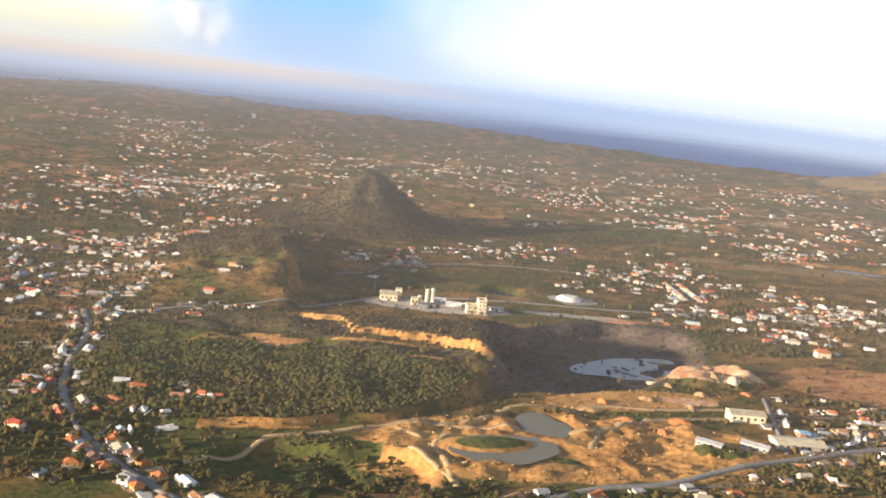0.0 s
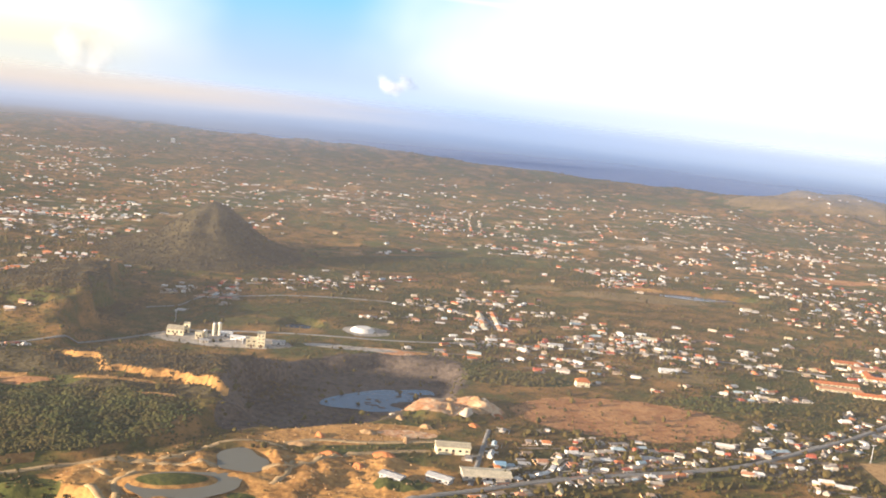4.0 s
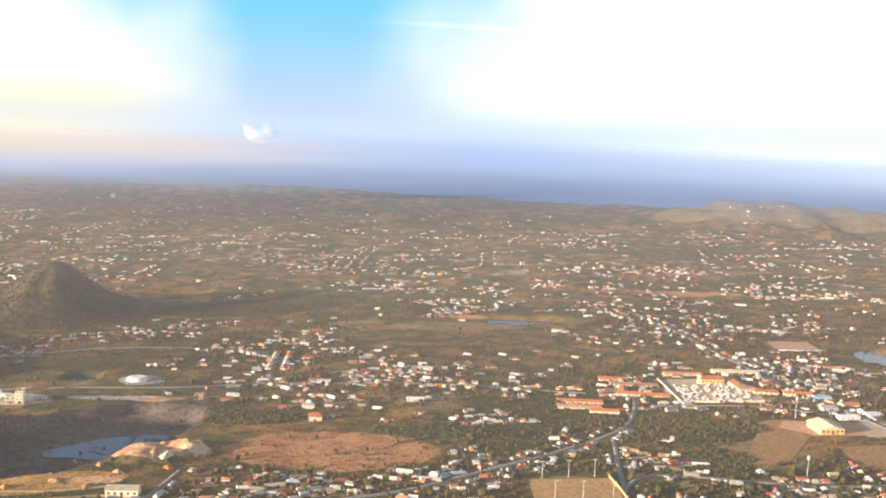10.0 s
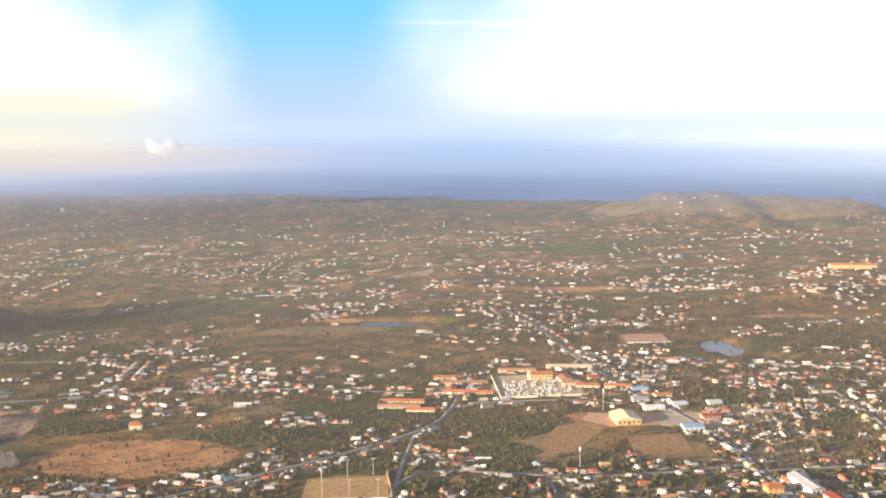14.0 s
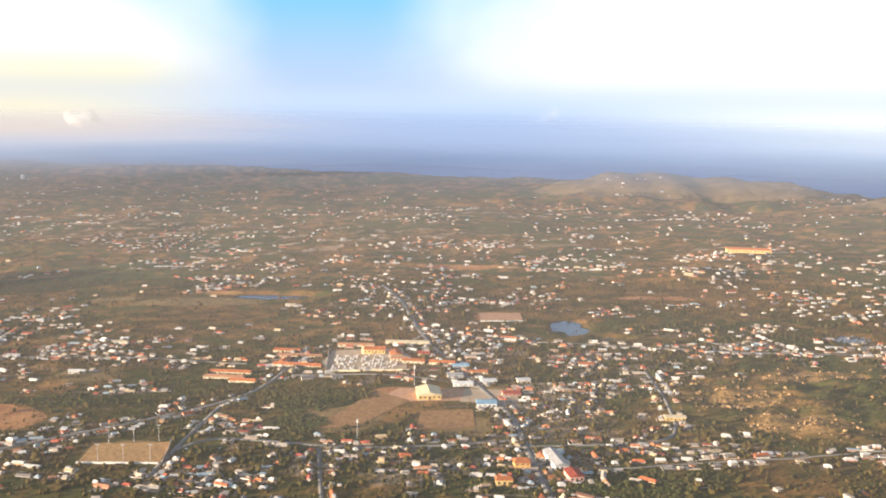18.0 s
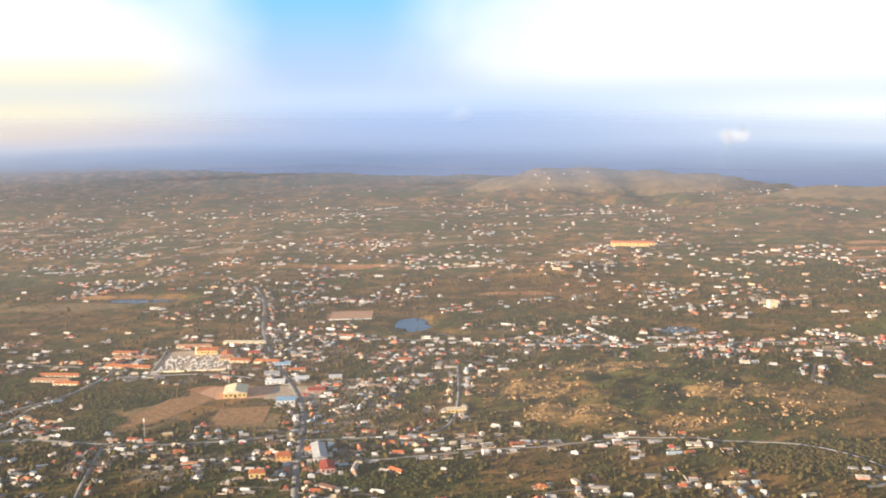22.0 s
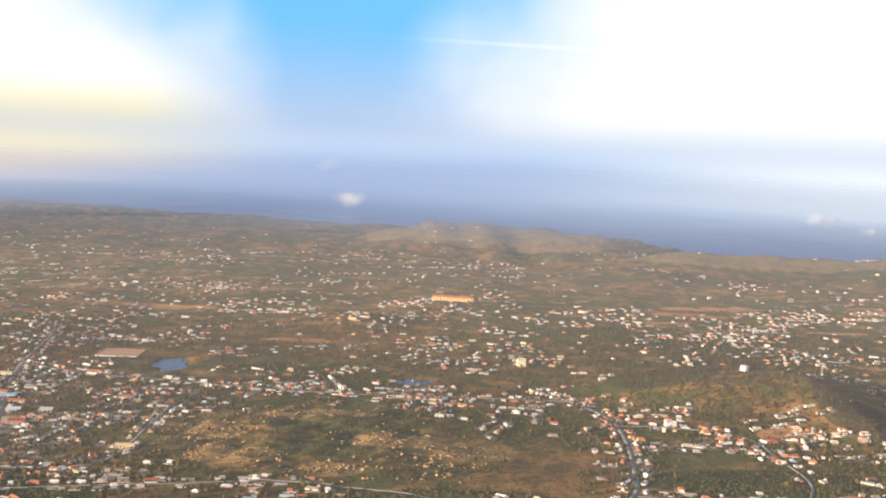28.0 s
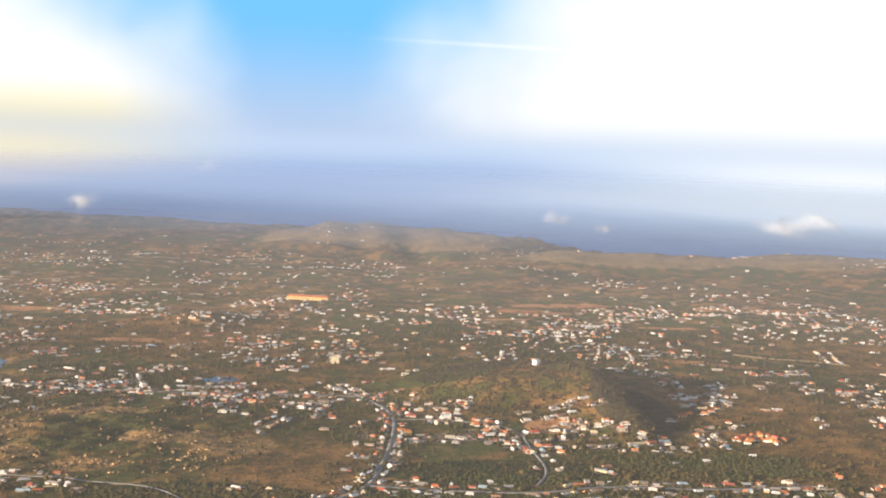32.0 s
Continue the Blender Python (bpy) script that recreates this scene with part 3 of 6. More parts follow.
MAIN_ROADS = [
    ([(-185, 560), (-166, 515), (-157, 450), (-139, 401), (-111, 364), (-92, 345), (-60, 318)], 4.5),
    ([(40, 340), (77, 372), (106, 378), (139, 403), (172, 420), (220, 445), (305, 469), (355, 504), (400, 537), (452, 585), (470, 640), (478, 720)], 4.5),
    ([(430, 440), (434, 500), (441, 568)], 3.5),
    ([(520, 960), (546, 887), (567, 761), (595, 668), (625, 592), (640, 541), (646, 477), (655, 400), (668, 340)], 5.5),
    ([(1040, 720), (1065, 687), (1096, 639), (1098, 576), (1092, 500), (1086, 464), (1053, 429), (1013, 413), (960, 398)], 4.5),
    ([(432, 481), (448, 505), (479, 502), (534, 488), (580, 489), (640, 501)], 3.5),
    ([(520, 486), (527, 440), (535, 395)], 3.0),
    ([(742, 640), (744, 560), (739, 499), (700, 492), (646, 490)], 3.0),
    ([(640, 460), (690, 452), (735, 462), (800, 468), (850, 480), (905, 470), (950, 462), (978, 436), (990, 395)], 1.7),
    ([(1090, 622), (1129, 622), (1193, 603), (1199, 549), (1208, 502), (1195, 470)], 2.6),
    ([(1086, 470), (1140, 462), (1198, 459), (1244, 476), (1300, 470), (1380, 480)], 3.2),
    ([(567, 761), (640, 735), (720, 720), (800, 700), (880, 690), (1000, 690), (1065, 687)], 3.4),
    ([(478, 640), (560, 640), (620, 605)], 3.0),
    ([(195, 690), (320, 690), (440, 670)], 2.8),
    ([(170, 425), (178, 470), (184, 505)], 3.0),
    ([(-60, 735), (-20, 760), (60, 800), (195, 800), (205, 730)], 2.8),
    ([(-166, 552), (-118, 578), (-64, 613), (-34, 642), (-10, 662), (60, 668), (130, 668), (200, 690)], 3.0),
]
for points, width in MAIN_ROADS:
    road("road", points, width * 0.8, MAT_ROAD, "grey asphalt road between houses and scrub")
for points in ([(-90, 350), (-66, 375), (-54, 396), (-34, 401), (-3, 425), (40, 430), (85, 428), (110, 455), (160, 468), (182, 462)], [(5, 395), (18, 380), (24, 360)], [(20, 415), (12, 398), (30, 385)], [(-2, 418), (14, 404), (20, 386), (22, 366)],
               [(1, 423), (30, 432), (48, 455), (63, 463), (80, 459), (88, 436), (81, 411)], [(80, 462), (96, 472), (118, 470), (144, 477), (159, 481)]):
    road("dirt_track", points, 3.4, MAT_TRACK, "pale sandy track through a quarry", 0.25)
road("dirt_track", [(1436, 872), (1470, 856), (1514, 852), (1548, 838)], 5.0, MAT_TRACK, "broad bare track across dry scrub", 0.25)
ROAD_POINTS = np.vstack([resample(p, 6.0) for p, _ in MAIN_ROADS])


# ---- where things may stand ----
def near_road(x, y, reach):
    close = np.full(len(x), 1e9)
    for i in range(0, len(ROAD_POINTS), 200):
        part_points = ROAD_POINTS[i:i + 200]
        d = np.hypot(x[:, None] - part_points[None, :, 0], y[:, None] - part_points[None, :, 1]).min(1)
        close = np.minimum(close, d)
    return close < reach


# ovals with no house: quarry, woods, fields, rocks, hill slopes, ponds
EMPTY = ((-15, 560, 70, 34, 0), (596, 538, 25, 24, 0), (45, 688, 120, 46, 0), (100, 570, 80, 84, 0), (150, 590, 26, 40, 0), (-30, 385, 46, 48, 0), (155, 505, 36, 44, 0), (70, 430, 105, 62, 12), (-45, 500, 115, 72, 0), (60, 560, 90, 80, 0), (-54, 940, 108, 112, 0), (-110, 740, 60, 90, 0), (265, 547, 78, 44, 0), (10, 622, 66, 34, 0), (160, 600, 90, 34, 0),
         (405, 482, 30, 26, 0), (530, 676, 42, 40, 0), (520, 560, 42, 50, 20), (590, 590, 44, 26, 0), (640, 822, 28, 26, 0), (700, 780, 44, 50, 0), (860, 560, 110, 72, 0), (935, 500, 60, 50, 0), (1200, 715, 110, 62, -8),
         (1290, 700, 45, 85, 0), (340, 850, 90, 60, 0), (150, 985, 130, 50, 20), (416, 920, 60, 40, 0), (490, 600, 50, 24, 0), (800, 905, 50, 14, 0), (1280, 1150, 70, 26, 0), (1020, 520, 50, 60, 0), (-60, 620, 60, 40, 0), (60, 770, 60, 50, 0), (1150, 530, 40, 34, 0))
TOWN = ((600, 600, 130, 190), (520, 700, 120, 70), (250, 830, 90, 60), (300, 700, 120, 50), (560, 900, 180, 90), (620, 470, 150, 70), (800, 720, 160, 60), (1090, 560, 26, 130), (-160, 430, 60, 130), (1180, 575, 110, 36), (190, 440, 70, 30),
        (400, 1300, 400, 200), (100, 1400, 400, 250), (-250, 1100, 160, 300), (-200, 700, 70, 150), (1000, 850, 150, 90), (1250, 1000, 160, 120), (950, 1180, 160, 90), (1450, 1100, 250, 150), (700, 1600, 300, 150), (330, 480, 110, 60), (210, 765, 36, 40), (480, 450, 110, 60), (60, 840, 60, 20))


def clear_of_empty(x, y):
    d = np.ones_like(x)
    for cx, cy, rx, ry, turn in EMPTY:
        d = d * smooth(0.86, 1.1, oval(x, y, cx, cy, rx, ry, turn))
    return d


def town_density(x, y):
    """How thickly the land is settled: thick in the named quarters and in bands across the plain, thin between."""
    bands = (1.1 * rolls(x * 0.45, y, 150, 21) + 0.7 * rolls(x, y, 70, 22)).clip(0, 1)
    d = 0.10 + 0.45 * bands
    for cx, cy, rx, ry in TOWN:
        d = np.maximum(d, np.exp(-oval(x, y, cx, cy, rx, ry) ** 2.4) * (0.55 + 0.5 * rolls(x, y, 45, 23)))
    for cx, cy, rx, ry in ((655, 560, 85, 110), (720, 660, 90, 70), (610, 690, 70, 60), (560, 470, 110, 50)):
        d = np.maximum(d, np.exp(-oval(x, y, cx, cy, rx, ry) ** 3) * 0.9)
    d = d * clear_of_empty(x, y)
    d = d * (1 - smooth(1500, 2100, y) * 0.85) * (1 - smooth(1000, 1500, x) * smooth(1300, 1600, y) * 0.8)
    return d.clip(0, 1)


def scatter(n, box, seed, gap, keep):
    """Up to n places in the box, a gap apart, taken with the chance that keep() gives."""
    pick = np.random.RandomState(seed)
    x, y = pick.uniform(box[0], box[1], n), pick.uniform(box[2], box[3], n)
    ok = pick.uniform(0, 1, n) < keep(x, y)
    x, y = x[ok], y[ok]
    taken, out = set(), []
    for i in range(len(x)):
        cell = (int(x[i] // gap), int(y[i] // gap))
        if all((cell[0] + a, cell[1] + b) not in taken for a in (-1, 0, 1) for b in (-1, 0, 1)):
            taken.add(cell)
            out.append(i)
    return x[out], y[out]


def lane_plan(n, box, seed, longest):
    """Short lanes of the town, most of them running east and west: centre, direction, length."""
    pick = np.random.RandomState(seed)
    x, y = pick.uniform(box[0], box[1], n), pick.uniform(box[2], box[3], n)
    ok = pick.uniform(0, 1, n) < town_density(x, y) ** 1.15
    x, y = x[ok], y[ok]
    turn = np.where(pick.uniform(0, 1, len(x)) < 0.72, pick.normal(0.04, 0.2, len(x)), pick.normal(1.45, 0.2, len(x)))
    return x, y, turn, pick.uniform(0.3, 1.0, len(x)) * longest


def house_plan(lanes, seed, gap, thin, lone_houses, lone_box):
    """Houses on both sides of the lanes and the main roads, and a few on their own."""
    pick = np.random.RandomState(seed)
    xs, ys, ts = [], [], []
    for x, y, turn, length in zip(*lanes):
        for side in (-1, 1):
            run = np.arange(-length / 2, length / 2, gap * 1.35) + pick.uniform(0, gap)
            run = run + pick.normal(0, gap * 0.22, len(run))
            off = side * (gap * 0.85 + np.abs(pick.normal(0, gap * 0.3, len(run))))
            xs.append(x + run * math.cos(turn) - off * math.sin(turn))
            ys.append(y + run * math.sin(turn) + off * math.cos(turn))
            ts.append(np.full(len(run), turn))
    lone = pick.uniform(0, 1, (lone_houses, 3))
    lx, ly = lone_box[0] + lone[:, 0] * (lone_box[1] - lone_box[0]), lone_box[2] + lone[:, 1] * (lone_box[3] - lone_box[2])
    stay = lone[:, 2] < 0.12 + 0.5 * town_density(lx, ly)
    x, y, t = np.concatenate(xs + [lx[stay]]), np.concatenate(ys + [ly[stay]]), np.concatenate(ts + [pick.normal(0.05, 0.3, stay.sum())])
    keep = (pick.uniform(0, 1, len(x)) < thin) & (clear_of_empty(x, y) > 0.5) & (y < coast(x) - 120)
    keep &= ~near_road(x, y, 4.6)
    x, y, t = x[keep], y[keep], t[keep]
    taken, out = set(), []
    cell = gap * 0.5
    for i in range(len(x)):
        c = (int(x[i] // cell), int(y[i] // cell))
        if all((c[0] + a, c[1] + b) not in taken for a in (-1, 0, 1) for b in (-1, 0, 1)):
            taken.add(c)
            out.append(i)
    return x[out], y[out], t[out]


ground_mesh = bpy.data.objects["ground"].data
ground_xyz = np.zeros(len(ground_mesh.vertices) * 3, np.float32)
ground_mesh.vertices.foreach_get("co", ground_xyz)
ground_xyz = ground_xyz.reshape(-1, 3).astype(float)
ground_mesh.attributes.new("yards", "FLOAT", "POINT").data.foreach_set("value", (0.6 * town_density(ground_xyz[:, 0], ground_xyz[:, 1]) * (ground_xyz[:, 1] < 2200)).astype(np.float32))


# ---- far houses, joined ----
def far_houses(name, x, y, turn, seed, size=1.0, label="far small plastered houses with red tile and pale roofs"):
    pick = np.random.RandomState(seed)
    n = len(x)
    w, d, h = pick.uniform(2.4, 5.6, n) * pick.choice([0.8, 1, 1, 1.3, 1.8], n), pick.uniform(1.8, 3.6, n), pick.uniform(0.65, 1.25, n)
    w, d = w * size, d * size
    tall = pick.uniform(0, 1, n) < 0.1
    h[tall] *= 1.8
    ridge = np.where(pick.uniform(0, 1, n) < 0.3, 0.15, pick.uniform(0.7, 1.3, n))
    hip = pick.uniform(0.05, 0.6, n)
    turn = turn + pick.normal(0, 0.14, n)
    z = ground_height(x, y) - 0.4
    cube = np.array([(-1, -1, 0), (1, -1, 0), (1, 1, 0), (-1, 1, 0), (-1, -1, 1), (1, -1, 1), (1, 1, 1), (-1, 1, 1)], float)
    walls = cube[None] * np.stack([w / 2, d / 2, h + 0.4], 1)[:, None]
    e = 0.35
    lift = h + 0.4
    roof = np.zeros((n, 10, 3))
    for k, (sx, sy) in enumerate(((-1, -1), (1, -1), (1, 1), (-1, 1))):
        roof[:, k] = np.stack([sx * (w / 2 + e), sy * (d / 2 + e), lift - 0.12], 1)
        roof[:, k + 4] = np.stack([sx * (w / 2 + e), sy * (d / 2 + e), lift + 0.05], 1)
    roof[:, 8] = np.stack([-(w / 2 + e) + hip * d, 0 * w, lift + ridge], 1)
    roof[:, 9] = np.stack([(w / 2 + e) - hip * d, 0 * w, lift + ridge], 1)
    both = np.concatenate([walls, roof], 1)
    c, s = np.cos(turn)[:, None], np.sin(turn)[:, None]
    px, py = both[:, :, 0] * c - both[:, :, 1] * s + x[:, None], both[:, :, 0] * s + both[:, :, 1] * c + y[:, None]
    verts = np.stack([px, py, both[:, :, 2] + z[:, None]], -1).reshape(-1, 3)
    wall_q = np.array([(0, 1, 5, 4), (1, 2, 6, 5), (2, 3, 7, 6), (3, 0, 4, 7)])
    roof_q = np.array([(8, 9, 13, 12), (9, 10, 14, 13), (10, 11, 15, 14), (11, 8, 12, 15), (12, 13, 17, 16), (14, 15, 16, 17), (11, 10, 9, 8)])
    roof_t = np.array([(13, 14, 17), (15, 12, 16)])
    base = (np.arange(n) * 18)[:, None, None]
    quads = np.concatenate([(wall_q[None] + base).reshape(-1, 4), (roof_q[None] + base).reshape(-1, 4)])
    tris = (roof_t[None] + base).reshape(-1, 3)
    index = np.concatenate([np.zeros(n * 4), np.ones(n * 7), np.ones(n * 2)])
    mesh = from_arrays(name, verts, [quads, tris], [MAT_FAR_WALL, MAT_FAR_ROOF], index)
    return tagged(new(name, mesh), label, "houses", kind="stuff")


roadside = [(p, q) for points, _ in MAIN_ROADS for p, q in zip(resample(points, 40.0)[:-1], resample(points, 40.0)[1:])]
roadside = [((p + q) / 2, math.atan2(q[1] - p[1], q[0] - p[0]), 40.0) for p, q in roadside if 0.06 < town_density(np.array([p[0]]), np.array([p[1]]))[0]]
near_lanes = lane_plan(2000, (-420, 1700, 330, 1150), 5, 70)
more = [(215, 452, 0.25, 50), (238, 462, 0.25, 60), (225, 470, 0.2, 46), (250, 478, 0.2, 50), (262, 462, 0.3, 40), (212, 482, 0.1, 30), (240, 490, 0.1, 40)]
near_lanes = [np.concatenate([a, [m[k] for m in more]]) for k, a in enumerate(near_lanes)]
all_lanes = [np.concatenate([a, b]) for a, b in zip(([p[0][0] for p in roadside], [p[0][1] for p in roadside], [p[1] for p in roadside], [p[2] for p in roadside]), near_lanes)]
HOUSE_X, HOUSE_Y, HOUSE_TURN = house_plan(all_lanes, 55, 5.8, 0.6, 9000, (-420, 1700, 340, 1150))
far_x, far_y, far_turn = house_plan(lane_plan(1500, (-1500, 2600, 1150, 2250), 6, 150), 56, 7.5, 0.42, 8000, (-1500, 2600, 1150, 2150))
far_houses("distant_houses", far_x, far_y, far_turn, 32)

# the lanes themselves, as one worn net of tracks
lane_v, lane_f = [], []
for x, y, turn, length in zip(*near_lanes):
    if y < 760:
        run = np.arange(-length / 2, length / 2 + 4, 5.0)
        px, py = x + run * math.cos(turn), y + run * math.sin(turn) + 1.2 * np.sin(run / 17.0)
        if clear_of_empty(px, py).min() < 0.5:
            continue
        base = sum(len(v) for v in lane_v)
        nx, ny, z = -math.sin(turn) * 1.1, math.cos(turn) * 1.1, ground_height(px, py) + 0.22
        lane_v.append(np.vstack([np.column_stack([px - nx, py - ny, z]), np.column_stack([px + nx, py + ny, z])]))
        i, n = np.arange(len(run) - 1) + base, len(run)
        lane_f.append(np.stack([i, i + 1, i + 1 + n, i + n], 1))
MAT_LANE = plain_material("worn_lane", (0.24, 0.19, 0.14), 0.95, 0.1, 0.4)
tagged(new("lanes", from_arrays("lanes", np.vstack(lane_v), np.vstack(lane_f), [MAT_LANE], smooth_shade=True)), "narrow worn lanes between houses", "lanes", kind="structure")


# ---- bushes and trees, joined ----
ICO_V = np.array([(0, 0, 1)] + [(0.894 * math.cos(a), 0.894 * math.sin(a), 0.447) for a in np.arange(5) * 1.2566] + [(0.894 * math.cos(a), 0.894 * math.sin(a), -0.447) for a in np.arange(5) * 1.2566 + 0.6283] + [(0, 0, -1)])
ICO_F = np.array([(0, 1 + i, 1 + (i + 1) % 5) for i in range(5)] + [(1 + i, 6 + i, 1 + (i + 1) % 5) for i in range(5)] + [(1 + (i + 1) % 5, 6 + i, 6 + (i + 1) % 5) for i in range(5)] + [(6 + i, 11, 6 + (i + 1) % 5) for i in range(5)])


OCT_V = np.array([(0, 0, 1), (1, 0, 0), (0, 1, 0), (-1, 0, 0), (0, -1, 0), (0, 0, -1)], float)
OCT_F = np.array([(0, 1, 2), (0, 2, 3), (0, 3, 4), (0, 4, 1), (5, 2, 1), (5, 3, 2), (5, 4, 3), (5, 1, 4)])


def clumps(name, x, y, size, seed, label, mat, flat=0.7, coarse=False):
    pick = np.random.RandomState(seed)
    n = len(x)
    form, form_faces = (OCT_V, OCT_F) if coarse else (ICO_V, ICO_F)
    v = form[None] * pick.uniform(0.6, 1.3, (n, len(form), 1)) * (size[:, None, None] * np.array([1, 1, flat]) * pick.uniform(0.75, 1.25, (n, 1, 3)))
    a = pick.uniform(0, 6.28, n)[:, None]
    px, py = v[:, :, 0] * np.cos(a) - v[:, :, 1] * np.sin(a), v[:, :, 0] * np.sin(a) + v[:, :, 1] * np.cos(a)
    z = ground_height(x, y) + size * flat * 0.6
    verts = np.stack([px + x[:, None], py + y[:, None], v[:, :, 2] + z[:, None]], -1).reshape(-1, 3)
    faces = (form_faces[None] + (np.arange(n) * len(form))[:, None, None]).reshape(-1, 3)
    return tagged(new(name, from_arrays(name, verts, faces, [mat])), label, "bushes", kind="stuff")


def off_fields(x, y):
    """False on the bare playing fields and yards."""
    on = ((x > 380) & (x < 432) & (y > 461) & (y < 499)) | ((x > 619) & (x < 661) & (y > 801) & (y < 841)) | ((x > 545) & (x < 645) & (y > 572) & (y < 606)) | ((x > 500) & (x < 564) & (y > 647) & (y < 706))
    on |= (oval(x, y, 540, 560, 44, 17, 57) < 1) | ((x > 575) & (x < 616) & (y > 517) & (y < 560))
    return ~on


def green_keep(x, y):
    k = 0.72 + 0.4 * rolls(x * 0.6, y, 150, 40) + 0.3 * rolls(x, y, 60, 41) + 0.25 * rolls(x, y, 22, 42)
    for name, factor in (("sand", 0.97), ("red_soil", 0.9), ("grey_gravel", 0.93), ("dry_grass", 0.8), ("rocky", 0.5), ("spoil", 0.97), ("mud", 0.8)):
        k = k * (1 - factor * in_patch(x, y, PATCHES[name]))
    k = np.maximum(k, in_patch(x, y, PATCHES["green"]) * 0.9)
    k = np.maximum(k, in_patch(x, y, PATCHES["brush"]) * 0.8)
    k = k * (1 - 0.45 * town_density(x, y))
    for cx, cy, rx, ry, level in PONDS:
        k = k * (oval(x, y, cx, cy, rx, ry) > 1.15)
    for cx, cy, rx, ry in POOLS:
        k = k * (oval(x, y, cx, cy, rx, ry) > 1.1)
    return k * off_fields(x, y) * ~near_road(x, y, 2.8) * (y < coast(x) - 30)


POOLS = ((63, 437, 12.5, 14), (46, 404, 29, 15), (127, 562, 30, 26))


def scatter_free(n, box, seed, keep):
    pick = np.random.RandomState(seed)
    x, y = pick.uniform(box[0], box[1], n), pick.uniform(box[2], box[3], n)
    ok = pick.uniform(0, 1, n) < keep(x, y)
    return x[ok], y[ok], pick


x, y, pick = scatter_free(215000, (-420, 1650, 330, 1000), 51, green_keep)
on_hill = (oval(x, y, 5, 562, 78, 50) < 1) | (oval(x, y, -62, 945, 112, 110) < 1) | (oval(x, y, -130, 740, 70, 85) < 1) | (oval(x, y, 1215, 705, 105, 85) < 1)
clumps("hill_scrub", x[on_hill], y[on_hill], pick.uniform(0.6, 1.5, on_hill.sum()), 60, "dull brown thorn scrub on hillsides", MAT_HILL_SCRUB, 0.6, True)
x, y = x[~on_hill], y[~on_hill]
size = np.where(in_patch(x, y, PATCHES["green"]) > 0.4, pick.uniform(0.5, 1.2, len(x)), pick.uniform(0.3, 0.95, len(x)))
for part_of, coarse, name in ((y < 400, False, "thorn_bushes"), (y >= 400, True, "thorn_scrub")):
    clumps(name, x[part_of], y[part_of], size[part_of], 61, "low dark green thorn bushes and small trees", MAT_SCRUB, 0.7, coarse)
x, y, pick = scatter_free(60000, (-1300, 2400, 1000, 2350), 52, green_keep)
clumps("distant_bushes", x, y, pick.uniform(1.4, 3.6, len(x)), 62, "distant scrub of grey-green thorn bushes", MAT_SCRUB, 0.35, True)

# woods on the quarry step and other thickets: a closed canopy of rounded crowns
WOODS = ((-72, 452, 100, 62), (-10, 480, 40, 26), (480, 592, 62, 26), (196, 606, 42, 15), (210, 405, 62, 13), (120, 360, 40, 12), (980, 440, 80, 28), (1230, 462, 130, 36), (700, 430, 50, 22), (330, 575, 40, 16), (500, 530, 18, 30), (1320, 520, 70, 40))


def wood_keep(x, y):
    k = np.zeros_like(x)
    for cx, cy, rx, ry in WOODS:
        k = np.maximum(k, 1 - smooth(0.8, 1.1, oval(x, y, cx, cy, rx, ry) + 0.15 * rolls(x, y, 30, 43)))
    for name in ("sand", "red_soil", "grey_gravel", "spoil", "mud"):
        k = k * (1 - in_patch(x, y, PATCHES[name]))
    for cx, cy, rx, ry in POOLS:
        k = k * (oval(x, y, cx, cy, rx, ry) > 1.1)
    k = k * ~((x > -190) & (x < 60) & (y < bank_line(x) + 4) & (y > 340)) * ~((x > -70) & (x < 66) & (y > cliff_line(x) - 8) & (y < 610))
    return k * ~near_road(x, y, 3.5)


x, y, pick = scatter_free(230000, (-240, 1450, 335, 700), 53, wood_keep)
clumps("woodland", x, y, pick.uniform(0.6, 1.15, len(x)) * pick.choice([1, 1, 1.4], len(x)), 63, "dense dark green woodland canopy of low trees", MAT_WOOD, 0.62)

# garden trees close round the houses
x, y, pick = scatter_free(190000, (-420, 1650, 335, 1000), 54, lambda x, y: off_fields(x, y) * (0.05 + town_density(x, y) * 0.6 * ~near_road(x, y, 2.6) * clear_of_empty(x, y)))
cells = {(int(a // 3), int(b // 3)) for a, b in zip(HOUSE_X, HOUSE_Y)}
free = np.array([(int(a // 3), int(b // 3)) not in cells for a, b in zip(x, y)]) & ~near_road(x, y, 2.6) & (in_patch(x, y, PATCHES["sand"]) < 0.3)
x, y = x[free], y[free]
size = pick.uniform(0.45, 1.2, len(x)) * pick.choice([1, 1, 1, 1.5, 1.9], len(x))
for part_of, coarse, name in ((y < 520, False, "garden_trees"), (y >= 520, True, "town_trees")):
    clumps(name, x[part_of], y[part_of], size[part_of], 64, "garden trees and hedges crowding round houses", MAT_SCRUB, 0.95, coarse)

